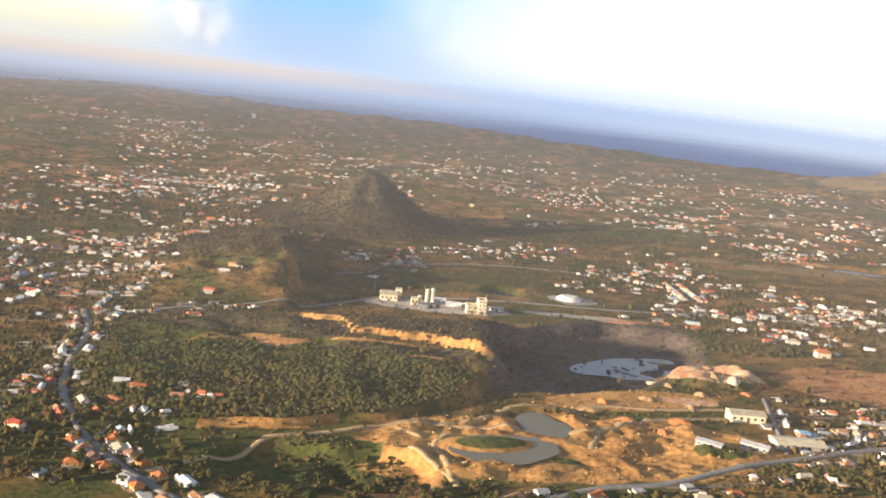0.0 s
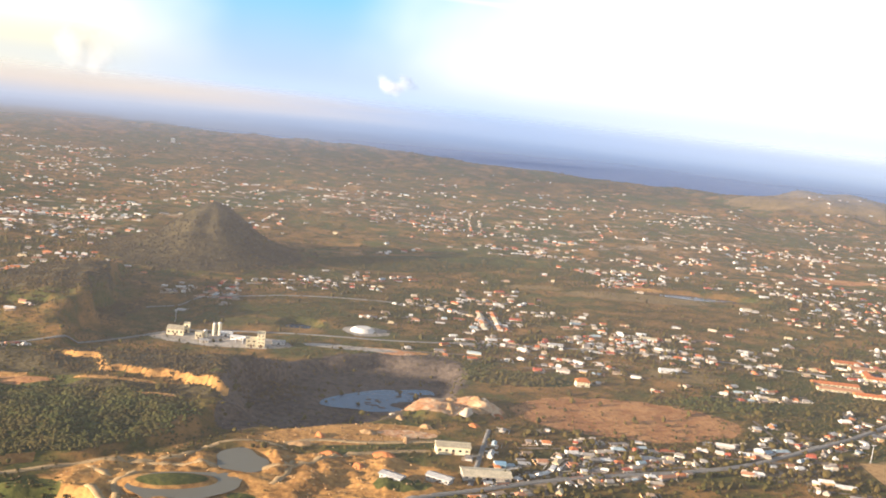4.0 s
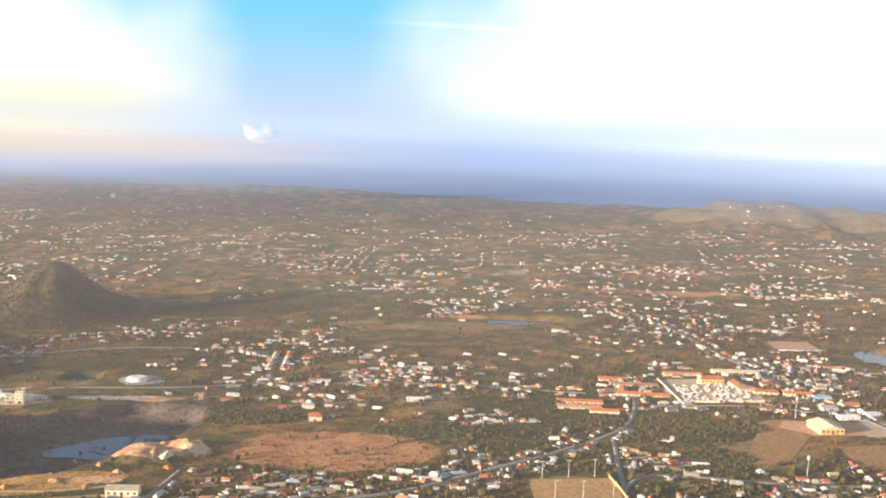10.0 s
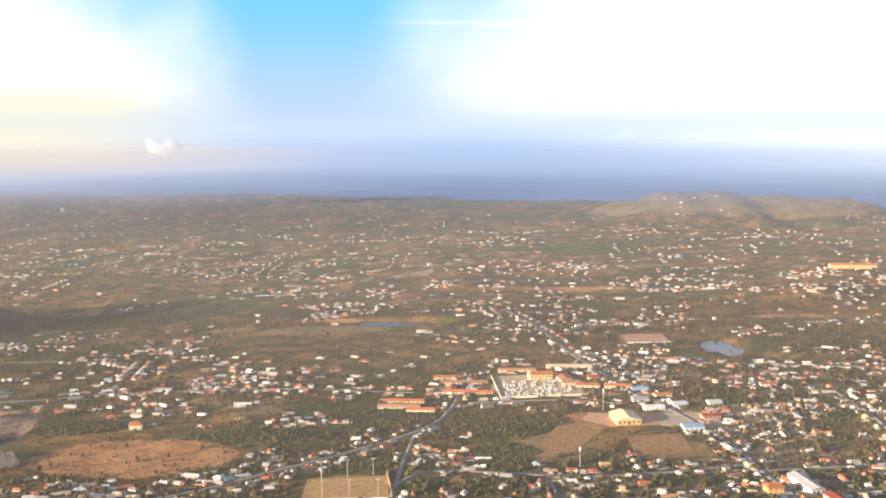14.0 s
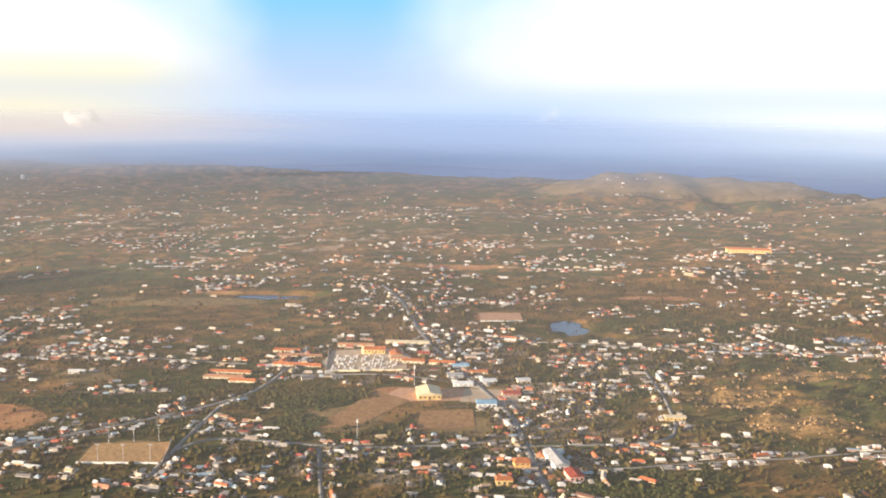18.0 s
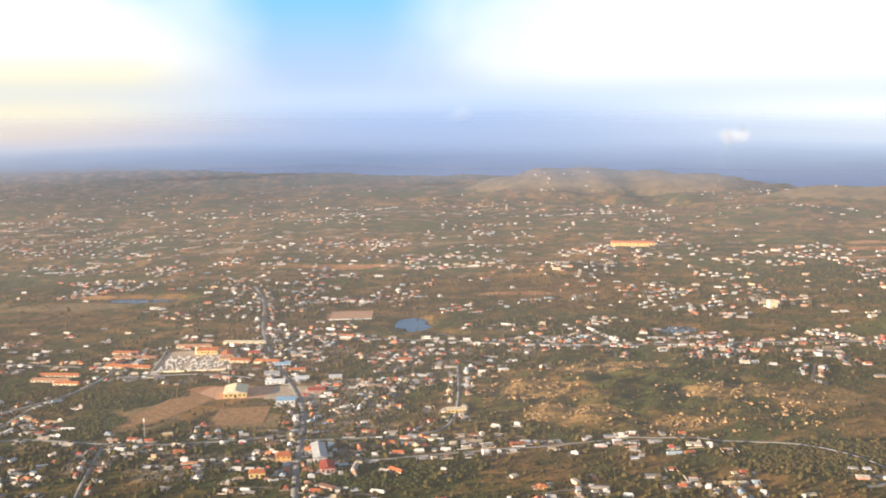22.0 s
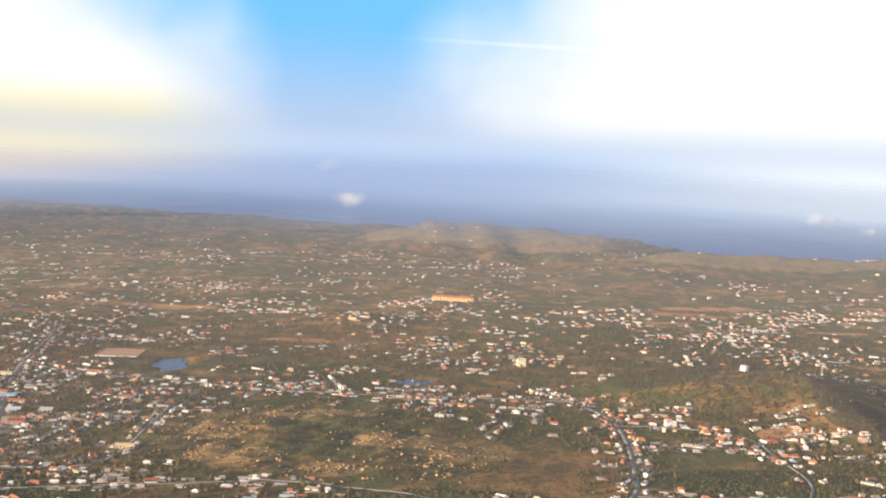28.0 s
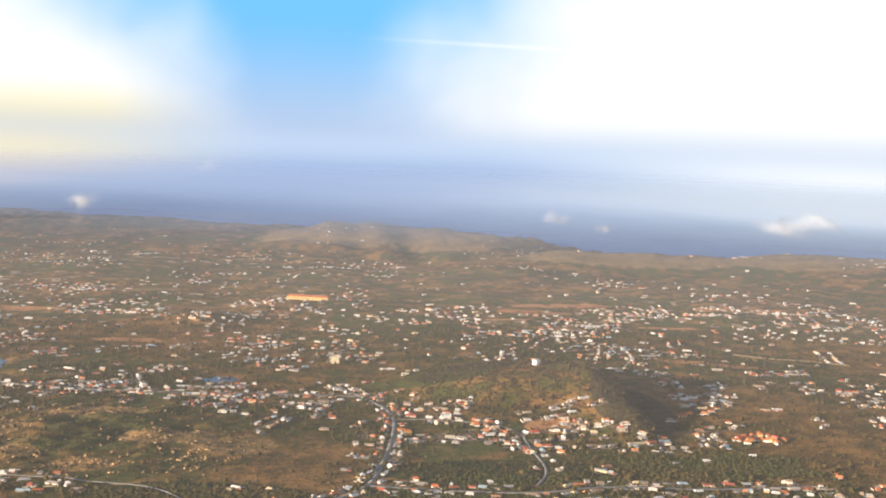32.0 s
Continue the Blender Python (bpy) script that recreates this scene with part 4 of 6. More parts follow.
# swept yards, drives and slabs beside the houses
pick = np.random.RandomState(66)
n = len(HOUSE_X)
half = np.stack([pick.uniform(2.0, 4.2, n), pick.uniform(1.6, 3.6, n)], 1)
mx, my = HOUSE_X + pick.normal(0, 1.6, n), HOUSE_Y + pick.normal(0, 1.6, n)
corners = []
for sx, sy in ((-1, -1), (1, -1), (1, 1), (-1, 1)):
    u, v = half[:, 0] * sx * pick.uniform(0.8, 1.1, n), half[:, 1] * sy * pick.uniform(0.8, 1.1, n)
    cx, cy = mx + u * np.cos(HOUSE_TURN) - v * np.sin(HOUSE_TURN), my + u * np.sin(HOUSE_TURN) + v * np.cos(HOUSE_TURN)
    corners.append(np.stack([cx, cy, ground_height(cx, cy) + 0.16], 1))
yard_v = np.stack(corners, 1).reshape(-1, 3)
MAT_SWEPT = island_material("swept_yard", [(0.30, 0.22, 0.14), (0.40, 0.33, 0.25), (0.22, 0.17, 0.11), (0.36, 0.27, 0.18), (0.46, 0.42, 0.37), (0.17, 0.14, 0.09)], 0.95, 0.35)
tagged(new("yards", from_arrays("yards", yard_v, np.arange(4 * n).reshape(-1, 4), [MAT_SWEPT])), "swept sandy yards and slabs round houses", "yards", kind="stuff")


# ---- parts and simple solids ----
def part(name, bm, material, parent, label=""):
    mesh = bpy.data.meshes.new(name)
    bm.to_mesh(mesh)
    bm.free()
    mesh.materials.append(material)
    ob = new(name, mesh)
    ob.parent = parent
    if label:
        ob["label"] = label
    return ob


def bm_faces(verts, faces):
    bm = bmesh.new()
    made = [bm.verts.new(v) for v in verts]
    for f in faces:
        bm.faces.new([made[i] for i in f])
    return bm


def add_box(bm, x0, x1, y0, y1, z0, z1, slope=0.0):
    v = [bm.verts.new(p) for p in ((x0, y0, z0), (x1, y0, z0), (x1, y1, z0), (x0, y1, z0), (x0, y0, z1), (x1, y0, z1), (x1, y1, z1 + slope), (x0, y1, z1 + slope))]
    for f in ((3, 2, 1, 0), (4, 5, 6, 7), (0, 1, 5, 4), (1, 2, 6, 5), (2, 3, 7, 6), (3, 0, 4, 7)):
        bm.faces.new([v[i] for i in f])
    return bm


def box(x0, x1, y0, y1, z0, z1, slope=0.0):
    return add_box(bmesh.new(), x0, x1, y0, y1, z0, z1, slope)


def roof_shape(x0, x1, y0, y1, z, rise, hip=0.0, over=0.3, thick=0.14):
    """A gabled or hipped roof with eaves, its ridge along the longer side."""
    turned = (y1 - y0) > (x1 - x0)
    if turned:
        x0, x1, y0, y1 = y0, y1, x0, x1
    x0, x1, y0, y1, m = x0 - over, x1 + over, y0 - over, y1 + over, (y0 + y1) / 2
    v = [(x0, y0, z), (x1, y0, z), (x1, y1, z), (x0, y1, z), (x0, y0, z + thick), (x1, y0, z + thick), (x1, y1, z + thick), (x0, y1, z + thick), (x0 + hip, m, z + thick + rise), (x1 - hip, m, z + thick + rise)]
    if turned:
        v = [(b, a, c) for a, b, c in v]
    bm = bm_faces(v, ((3, 2, 1, 0), (0, 1, 5, 4), (1, 2, 6, 5), (2, 3, 7, 6), (3, 0, 4, 7), (4, 5, 9, 8), (6, 7, 8, 9), (5, 6, 9), (7, 4, 8)))
    bmesh.ops.recalc_face_normals(bm, faces=bm.faces)
    return bm


def add_tube(bm, x, y, z0, z1, r0, r1, n=10):
    a = [bm.verts.new((x + r0 * math.cos(6.2832 * i / n), y + r0 * math.sin(6.2832 * i / n), z0)) for i in range(n)]
    b = [bm.verts.new((x + r1 * math.cos(6.2832 * i / n), y + r1 * math.sin(6.2832 * i / n), z1)) for i in range(n)]
    for i in range(n):
        bm.faces.new((a[i], a[(i + 1) % n], b[(i + 1) % n], b[i]))
    bm.faces.new(b)
    bm.faces.new(a[::-1])
    return bm


def tube(x, y, z0, z1, r0, r1, n=10):
    return add_tube(bmesh.new(), x, y, z0, z1, r0, r1, n)


def stand(name, x, y, label, category, group="", turn=0.0, sink=0.15):
    ob = new(name)
    ob.matrix_basis = pose(x, y, float(ground_height(x, y)) - sink, 0, 0, turn)
    return tagged(ob, label, category, group)


PAINT = {name: plain_material(name + "_paint", c, 0.75, 0.3, 0.22, by="thing") for name, c in {
    "white": (0.80, 0.79, 0.75), "cream": (0.78, 0.68, 0.46), "yellow": (0.66, 0.47, 0.19), "pink": (0.72, 0.42, 0.33), "ochre": (0.62, 0.36, 0.13), "grey": (0.48, 0.47, 0.45), "blue": (0.38, 0.58, 0.72), "concrete": (0.46, 0.43, 0.38)}.items()}
TILE = {name: plain_material(name + "_roofing", c, 0.8, 0.25, 0.3, 2.0, by="thing") for name, c in {
    "orange": (0.53, 0.18, 0.065), "red": (0.45, 0.09, 0.05), "brown": (0.24, 0.13, 0.09), "grey": (0.42, 0.41, 0.40), "white": (0.74, 0.73, 0.71), "beige": (0.58, 0.49, 0.34), "blue": (0.30, 0.50, 0.66), "rust": (0.42, 0.22, 0.12), "cream": (0.72, 0.62, 0.40)}.items()}
MAT_GLASS = plain_material("dark_window_glass", (0.03, 0.035, 0.04), 0.15, 0.5, 0.1)
MAT_DOOR = plain_material("brown_door_paint", (0.16, 0.09, 0.05), 0.6, 0.3, 0.2)
MAT_STEEL = plain_material("grey_steel", (0.50, 0.50, 0.50), 0.5, 0.5, 0.2)
MAT_BARK = plain_material("grey_bark", (0.13, 0.10, 0.07), 0.95, 0.1, 0.3)
MAT_STONE = plain_material("pale_tomb_plaster", (0.70, 0.66, 0.60), 0.85, 0.2, 0.2)


def openings(thing, w, d, h, wide, floors=1):
    """Windows along the two long walls and the ends, and a door in the front."""
    level = h / floors
    for f in range(floors):
        for i in range(wide):
            x = -w / 2 + w * (i + 0.5) / wide
            z = f * level + level * 0.42
            if not (f == 0 and i == wide // 2):
                part("window", box(x - 0.42, x + 0.42, -d / 2 - 0.03, -d / 2 + 0.1, z, z + level * 0.36), MAT_GLASS, thing)
            part("window", box(x - 0.42, x + 0.42, d / 2 - 0.1, d / 2 + 0.03, z, z + level * 0.36), MAT_GLASS, thing)
    x = -w / 2 + w * (wide // 2 + 0.5) / wide
    part("door", box(x - 0.26, x + 0.26, -d / 2 - 0.04, -d / 2 + 0.1, 0.1, 1.1), MAT_DOOR, thing)


def house(x, y, w, d, h, wall, roof, rise=0.9, hip=1.2, turn=0.0, wing=0.0, porch=False, floors=1, wide=2, label="", group="houses of the town", flat=False, name="house"):
    thing = stand(name, x, y, label, "house", group, turn)
    part("wall", box(-w / 2, w / 2, -d / 2, d / 2, -0.6, h), PAINT[wall], thing)
    if flat:
        part("roof", box(-w / 2 - 0.15, w / 2 + 0.15, -d / 2 - 0.15, d / 2 + 0.15, h, h + 0.16, 0.12), TILE[roof], thing)
    else:
        part("roof", roof_shape(-w / 2, w / 2, -d / 2, d / 2, h, rise, hip), TILE[roof], thing)
    if wing:
        part("wing", box(w * 0.1, w / 2 - 0.1, -d / 2 - wing, -d / 2 + 0.2, -0.6, h - 0.1), PAINT[wall], thing)
        part("wing_roof", roof_shape(w * 0.1, w / 2 - 0.1, -d / 2 - wing, -d / 2 + 1.2, h - 0.06, rise * 0.7, 0.6), TILE[roof], thing)
    if porch:
        porch_part = part("porch_roof", box(-w / 2, 0.1, -d / 2 - 1.1, -d / 2, h - 0.3, h - 0.2), TILE[roof], thing)
        for px in (-w / 2 + 0.1, 0.0):
            part("porch_post", box(px - 0.06, px + 0.06, -d / 2 - 1.05, -d / 2 - 0.93, -0.3, h - 0.3), PAINT[wall], porch_part)
    openings(thing, w, d, h, wide, floors)
    return thing


HOUSE_KINDS = [
    dict(w=5.6, d=4.2, h=1.7, wall="white", roof="orange", wing=1.4, label="small white plastered house with an orange tile roof"),
    dict(w=6.4, d=4.4, h=1.7, wall="cream", roof="red", porch=True, label="cream bungalow with a red hipped roof and porch"),
    dict(w=5.0, d=4.0, h=1.7, wall="white", roof="grey", hip=0.1, label="white cottage with a grey gabled sheet roof"),
    dict(w=6.8, d=4.4, h=1.6, wall="white", roof="white", hip=0.2, rise=0.6, porch=True, label="long white house with a pale sheet roof"),
    dict(w=4.6, d=3.8, h=1.7, wall="pink", roof="brown", label="small pink house with a brown tile roof"),
    dict(w=5.4, d=4.4, h=3.0, wall="yellow", roof="orange", floors=2, label="two-storey yellow house with an orange tile roof"),
    dict(w=5.8, d=4.4, h=1.7, wall="grey", roof="white", flat=True, label="grey block house with a flat white roof"),
    dict(w=6.0, d=4.2, h=1.6, wall="white", roof="rust", hip=0.1, wing=1.6, label="white house with a rusty gabled roof"),
    dict(w=5.2, d=4.6, h=1.8, wall="ochre", roof="orange", hip=2.2, label="ochre house with a pointed orange tile roof"),
    dict(w=7.2, d=4.6, h=1.7, wall="white", roof="beige", porch=True, label="broad white house with a beige shingle roof"),
    dict(w=4.4, d=3.6, h=1.6, wall="concrete", roof="grey", flat=True, label="unpainted concrete block house with a flat roof"),
    dict(w=5.8, d=4.2, h=3.1, wall="white", roof="grey", floors=2, hip=1.0, label="two-storey white house with a grey roof"),
]


# ---- the houses along the near edge of the town ----
NEAR = (HOUSE_Y < 505 - 0.02 * HOUSE_X) & (HOUSE_X > -230) & (HOUSE_X < 1480)
near_order = np.argsort(HOUSE_Y[NEAR])[:290]
near_places = list(zip(HOUSE_X[NEAR][near_order], HOUSE_Y[NEAR][near_order], HOUSE_TURN[NEAR][near_order]))
pick = random.Random(8)
models = []
for i, (x, y, t) in enumerate(near_places):
    turn = math.degrees(t) + pick.gauss(0, 8)
    if i < len(HOUSE_KINDS):
        kind = dict(HOUSE_KINDS[i])
        kind.update(w=kind["w"] * 0.98, d=kind["d"] * 0.9, h=kind["h"] * 0.9)
        models.append(house(x, y, turn=turn, **kind))
    else:
        copy_thing(models[pick.choice([0, 0, 1, 1, 2, 2, 4, 4, 5, 6, 7, 7, 8, 8, 9, 10, 10, 11, 3])], pose(x, y, float(ground_height(x, y)) - 0.15, 0, 0, turn))
rest = np.ones(len(HOUSE_X), bool)
rest[np.flatnonzero(NEAR)[near_order]] = False
far_houses("town_houses", HOUSE_X[rest], HOUSE_Y[rest], HOUSE_TURN[rest], 31)

# lean-tos and sheds behind the houses, and the walls round their yards
pick_walls = np.random.RandomState(67)
close = HOUSE_Y < 800
shed_x, shed_y, shed_turn = (np.repeat(a[close], 2) for a in (HOUSE_X, HOUSE_Y, HOUSE_TURN))
off, way = pick_walls.uniform(3.2, 5.2, len(shed_x)), pick_walls.uniform(0, 6.28, len(shed_x))
shed_x, shed_y = shed_x + off * np.cos(way), shed_y + off * np.sin(way)
keep = (pick_walls.uniform(0, 1, len(shed_x)) < 0.22) & ~near_road(shed_x, shed_y, 3.6) & (clear_of_empty(shed_x, shed_y) > 0.5)
far_houses("yard_sheds", shed_x[keep], shed_y[keep], shed_turn[keep], 68, 0.5, "small sheds and lean-tos behind houses")


def yard_walls(x, y, turn):
    """Low plastered walls round some of the yards, a run of wall a side."""
    pick, n = pick_walls, len(x)
    half = np.stack([pick.uniform(3.0, 4.8, n), pick.uniform(2.6, 4.0, n)], 1)
    cube = np.array([(-1, -1, -0.5), (1, -1, -0.5), (1, 1, -0.5), (-1, 1, -0.5), (-1, -1, 1), (1, -1, 1), (1, 1, 1), (-1, 1, 1)], float)
    runs = []
    for axis, sign in ((0, -1), (0, 1), (1, -1), (1, 1)):
        there = pick.uniform(0, 1, n) < 0.42
        length, off = half[there, 1 - axis], sign * half[there, axis]
        thick = np.full(len(off), 0.11)
        size = np.stack([thick, length], 1) if axis == 0 else np.stack([length, thick], 1)
        place = np.stack([off, 0 * off], 1) if axis == 0 else np.stack([0 * off, off], 1)
        u, v = cube[None, :, 0] * size[:, :1] + place[:, :1], cube[None, :, 1] * size[:, 1:] + place[:, 1:]
        c, s = np.cos(turn[there])[:, None], np.sin(turn[there])[:, None]
        px, py = x[there][:, None] + u * c - v * s, y[there][:, None] + u * s + v * c
        runs.append(np.stack([px, py, ground_height(px, py) + cube[None, :, 2] * pick.uniform(0.45, 0.75, (len(off), 1))], -1))
    verts = np.concatenate(runs)
    faces = (np.array([(4, 5, 6, 7), (0, 1, 5, 4), (1, 2, 6, 5), (2, 3, 7, 6), (3, 0, 4, 7)])[None] + (np.arange(len(verts)) * 8)[:, None, None]).reshape(-1, 4)
    tagged(new("yard_walls", from_arrays("yard_walls", verts.reshape(-1, 3), faces, [MAT_FAR_WALL])), "low plastered walls round house yards", "walls", kind="stuff")


keep = close & (pick_walls.uniform(0, 1, len(HOUSE_X)) < 0.7)
yard_walls(HOUSE_X[keep], HOUSE_Y[keep], HOUSE_TURN[keep])


# ---- trees near the town's edge ----
def tree(x, y, height, spread, seed, label):
    thing = stand("tree", x, y, label, "tree", "trees among the houses")
    pick = np.random.RandomState(seed)
    bm = bmesh.new()
    add_tube(bm, 0, 0, -0.3, height * 0.5, 0.16, 0.09, 6)
    for k in range(4):
        a = pick.uniform(0, 6.28)
        foot, tip = Vector((0, 0, height * (0.28 + 0.06 * k))), Vector((math.cos(a) * spread * 0.55, math.sin(a) * spread * 0.55, height * 0.72))
        limb = bmesh.ops.create_cone(bm, segments=5, radius1=0.07, radius2=0.03, depth=(tip - foot).length)
        bmesh.ops.transform(bm, verts=limb["verts"], matrix=Matrix.Translation((foot + tip) / 2) @ (tip - foot).to_track_quat("Z", "Y").to_matrix().to_4x4())
    part("trunk", bm, MAT_BARK, thing)
    n = 46
    dirs = pick.normal(size=(n, 3))
    dirs /= np.linalg.norm(dirs, axis=1)[:, None]
    spot = dirs * pick.uniform(0.35, 1.0, (n, 1)) ** 0.6 * np.array([spread, spread, height * 0.30]) + np.array([0, 0, height * 0.68])
    size = pick.uniform(0.22, 0.5, n) * spread * 0.6
    v = ICO_V[None] * pick.uniform(0.55, 1.35, (n, 12, 1)) * size[:, None, None] + spot[:, None]
    crown = new("crown", from_arrays("crown", v.reshape(-1, 3), (ICO_F[None] + (np.arange(n) * 12)[:, None, None]).reshape(-1, 3), [MAT_LEAF[seed % 3]]))
    crown.parent = thing
    return thing


MAT_LEAF = [leaf_material("tree_leaves_dark", (0.022, 0.040, 0.010), (0.06, 0.085, 0.02)), leaf_material("tree_leaves_olive", (0.04, 0.05, 0.014), (0.11, 0.12, 0.035)), leaf_material("tree_leaves_dry", (0.06, 0.055, 0.02), (0.15, 0.12, 0.05))]
tx, ty = scatter(9000, (-220, 1450, 335, 500), 71, 3.0, lambda x, y: (0.15 + 0.6 * town_density(x, y) + 0.4 * in_patch(x, y, PATCHES["green"])) * ~near_road(x, y, 4.0) * (1 - in_patch(x, y, PATCHES["sand"])) * (1 - in_patch(x, y, PATCHES["grey_gravel"])))
order = np.argsort(ty)[:280]
TREE_KINDS = [(4.4, 2.4, "broad dark green tree with a rounded crown"), (3.6, 1.9, "olive green thorn tree with a loose crown"), (3.0, 1.9, "dry brownish thorn tree with a flat crown"), (5.2, 2.1, "tall dark green shade tree"), (3.8, 2.5, "wide olive tree with an uneven crown")]
trees = []
for i, (x, y) in enumerate(zip(tx[order], ty[order])):
    if i < len(TREE_KINDS):
        trees.append(tree(x, y, *TREE_KINDS[i][:2], i, TREE_KINDS[i][2]))
    else:
        copy_thing(trees[pick.randrange(5)], pose(x, y, float(ground_height(x, y)) - 0.1, 0, 0, pick.uniform(0, 360)))


# ---- landmarks ----
def hall(name, x, y, w, d, h, wall, roof, rise, turn, label, category, hip=0.0, wide=6, floors=1, doors=1, flat=False):
    """A larger building: walls, roof, a base course, windows, doors and a ridge cap or parapet."""
    thing = stand(name, x, y, label, category, "", turn)
    part("wall", box(-w / 2, w / 2, -d / 2, d / 2, -0.9, h), PAINT[wall], thing)
    part("plinth", box(-w / 2 - 0.08, w / 2 + 0.08, -d / 2 - 0.08, d / 2 + 0.08, -0.9, 0.35), PAINT["concrete"], thing)
    if flat:
        part("roof", box(-w / 2 + 0.25, w / 2 - 0.25, -d / 2 + 0.25, d / 2 - 0.25, h, h + 0.12), TILE[roof], thing)
        for s in (-1, 1):
            part("parapet", box(-w / 2, w / 2, s * d / 2 - 0.12, s * d / 2 + 0.12, h, h + 0.5), PAINT[wall], thing)
            part("parapet", box(s * w / 2 - 0.12, s * w / 2 + 0.12, -d / 2 + 0.12, d / 2 - 0.12, h, h + 0.5), PAINT[wall], thing)
    else:
        top = part("roof", roof_shape(-w / 2, w / 2, -d / 2, d / 2, h, rise, hip, 0.45, 0.2), TILE[roof], thing)
        if w >= d:
            part("ridge_cap", box(-w / 2 - 0.4 + hip, w / 2 + 0.4 - hip, -0.14, 0.14, h + rise + 0.16, h + rise + 0.3), TILE[roof], top)
        else:
            part("ridge_cap", box(-0.14, 0.14, -d / 2 - 0.4 + hip, d / 2 + 0.4 - hip, h + rise + 0.16, h + rise + 0.3), TILE[roof], top)
    level = h / floors
    for f in range(floors):
        for i in range(wide):
            u = -w / 2 + w * (i + 0.5) / wide
            for s in (-1, 1):
                part("window", box(u - min(0.7, w / wide * 0.22), u + min(0.7, w / wide * 0.22), s * d / 2 - 0.06, s * d / 2 + 0.06, f * level + level * 0.45, f * level + level * 0.74), MAT_GLASS, thing)
    for k in range(doors):
        u = (k + 0.5) / doors * w - w / 2
        part("door", box(u - 0.7, u + 0.7, -d / 2 - 0.1, -d / 2 + 0.1, 0, min(2.4, h * 0.42)), MAT_DOOR, thing)
    return thing


# quarry plant: mill block, hall, twin silos, stores, conveyor
hall("plant_tower", 41.5, 631, 5, 7, 9.2, "cream", "beige", 0.6, 8, "tall cream mill block of a quarry plant", "building", wide=2, floors=4, flat=True)
hall("plant_building", 35.5, 630, 7, 6, 5.6, "cream", "beige", 0.6, 8, "cream annex against a mill block", "building", wide=2, floors=2, flat=True)
hall("plant_building", -18, 649, 11, 8, 4.2, "cream", "beige", 1.8, 4, "cream gabled hall of a quarry plant", "building", wide=4, hip=0.6)
hall("plant_building", -12, 655, 4, 4, 6.2, "cream", "grey", 0.5, 4, "narrow cream hoist house of a quarry plant", "building", wide=1, floors=2, flat=True)
hall("plant_building", -1, 641, 4.5, 4, 4.6, "cream", "grey", 0.4, 6, "cream screening house of a quarry plant", "building", wide=2, flat=True)
hall("plant_building", 15, 652, 8, 4.5, 2.4, "white", "white", 0.7, 2, "low white store of a quarry plant", "building", wide=3)
hall("plant_building", 4, 634, 6, 3.5, 1.8, "concrete", "grey", 0.4, 4, "small concrete office of a quarry plant", "building", wide=3)
hall("plant_building", 24, 645, 9, 4, 2.2, "concrete", "white", 0.6, -4, "low concrete shed with a pale roof", "building", wide=3)
hall("plant_building", 52, 640, 8, 4, 2.0, "white", "grey", 0.6, 8, "small white workshop of a quarry plant", "building", wide=3)
for x, y, high in ((7, 652, 8.0), (10.4, 652.6, 8.6), (2.5, 645, 5.0)):
    silo = stand("silo", x, y, "pale concrete silo with a domed steel cap", "silo", "silos of the quarry plant")
    shell = part("shell", tube(0, 0, -0.8, high, 1.35, 1.35, 18), PAINT["cream"], silo)
    part("cap", tube(0, 0, high, high + 0.7, 1.45, 0.4, 18), MAT_STEEL, silo)
    part("ladder", box(-0.2, 0.2, -1.5, -1.3, 0, high), MAT_STEEL, shell)
conveyor = stand("conveyor", 27, 637, "inclined steel conveyor between a shed and a mill block", "conveyor", turn=-25)
part("belt_gallery", bm_faces([(-7, -0.4, 0.6), (7, -0.4, 5.6), (7, 0.4, 5.6), (-7, 0.4, 0.6), (-7, -0.4, 1.3), (7, -0.4, 6.3), (7, 0.4, 6.3), (-7, 0.4, 1.3)], ((3, 2, 1, 0), (4, 5, 6, 7), (0, 1, 5, 4), (1, 2, 6, 5), (2, 3, 7, 6), (3, 0, 4, 7))), MAT_STEEL, conveyor)
for u, h in ((-3.5, 1.9), (2.0, 3.9)):
    part("trestle", box(u - 0.15, u + 0.15, -0.4, 0.4, -0.5, h), MAT_STEEL, conveyor)

# sheds beside the quarry
hall("shed", 163, 467, 17, 8, 4.0, "cream", "beige", 1.2, 4, "cream-walled quarry shed with a beige roof", "shed", wide=5)
hall("shed", 178, 437, 23, 10, 2.6, "concrete", "beige", 0.9, 6, "broad low shed with a flat-pitched beige roof", "shed", wide=7)
hall("shed", 156, 428, 12, 5, 2.4, "grey", "grey", 0.7, -28, "grey sheet-metal shed beside a road", "shed", wide=4)
hall("shed", 134, 422, 11, 5, 2.2, "grey", "grey", 0.6, -30, "pale sheet-metal shed at a quarry's edge", "shed", wide=4)
hall("shed", 186, 452, 5, 4, 2.0, "blue", "blue", 0.3, 5, "small shed under a blue tarpaulin roof", "shed", wide=2)

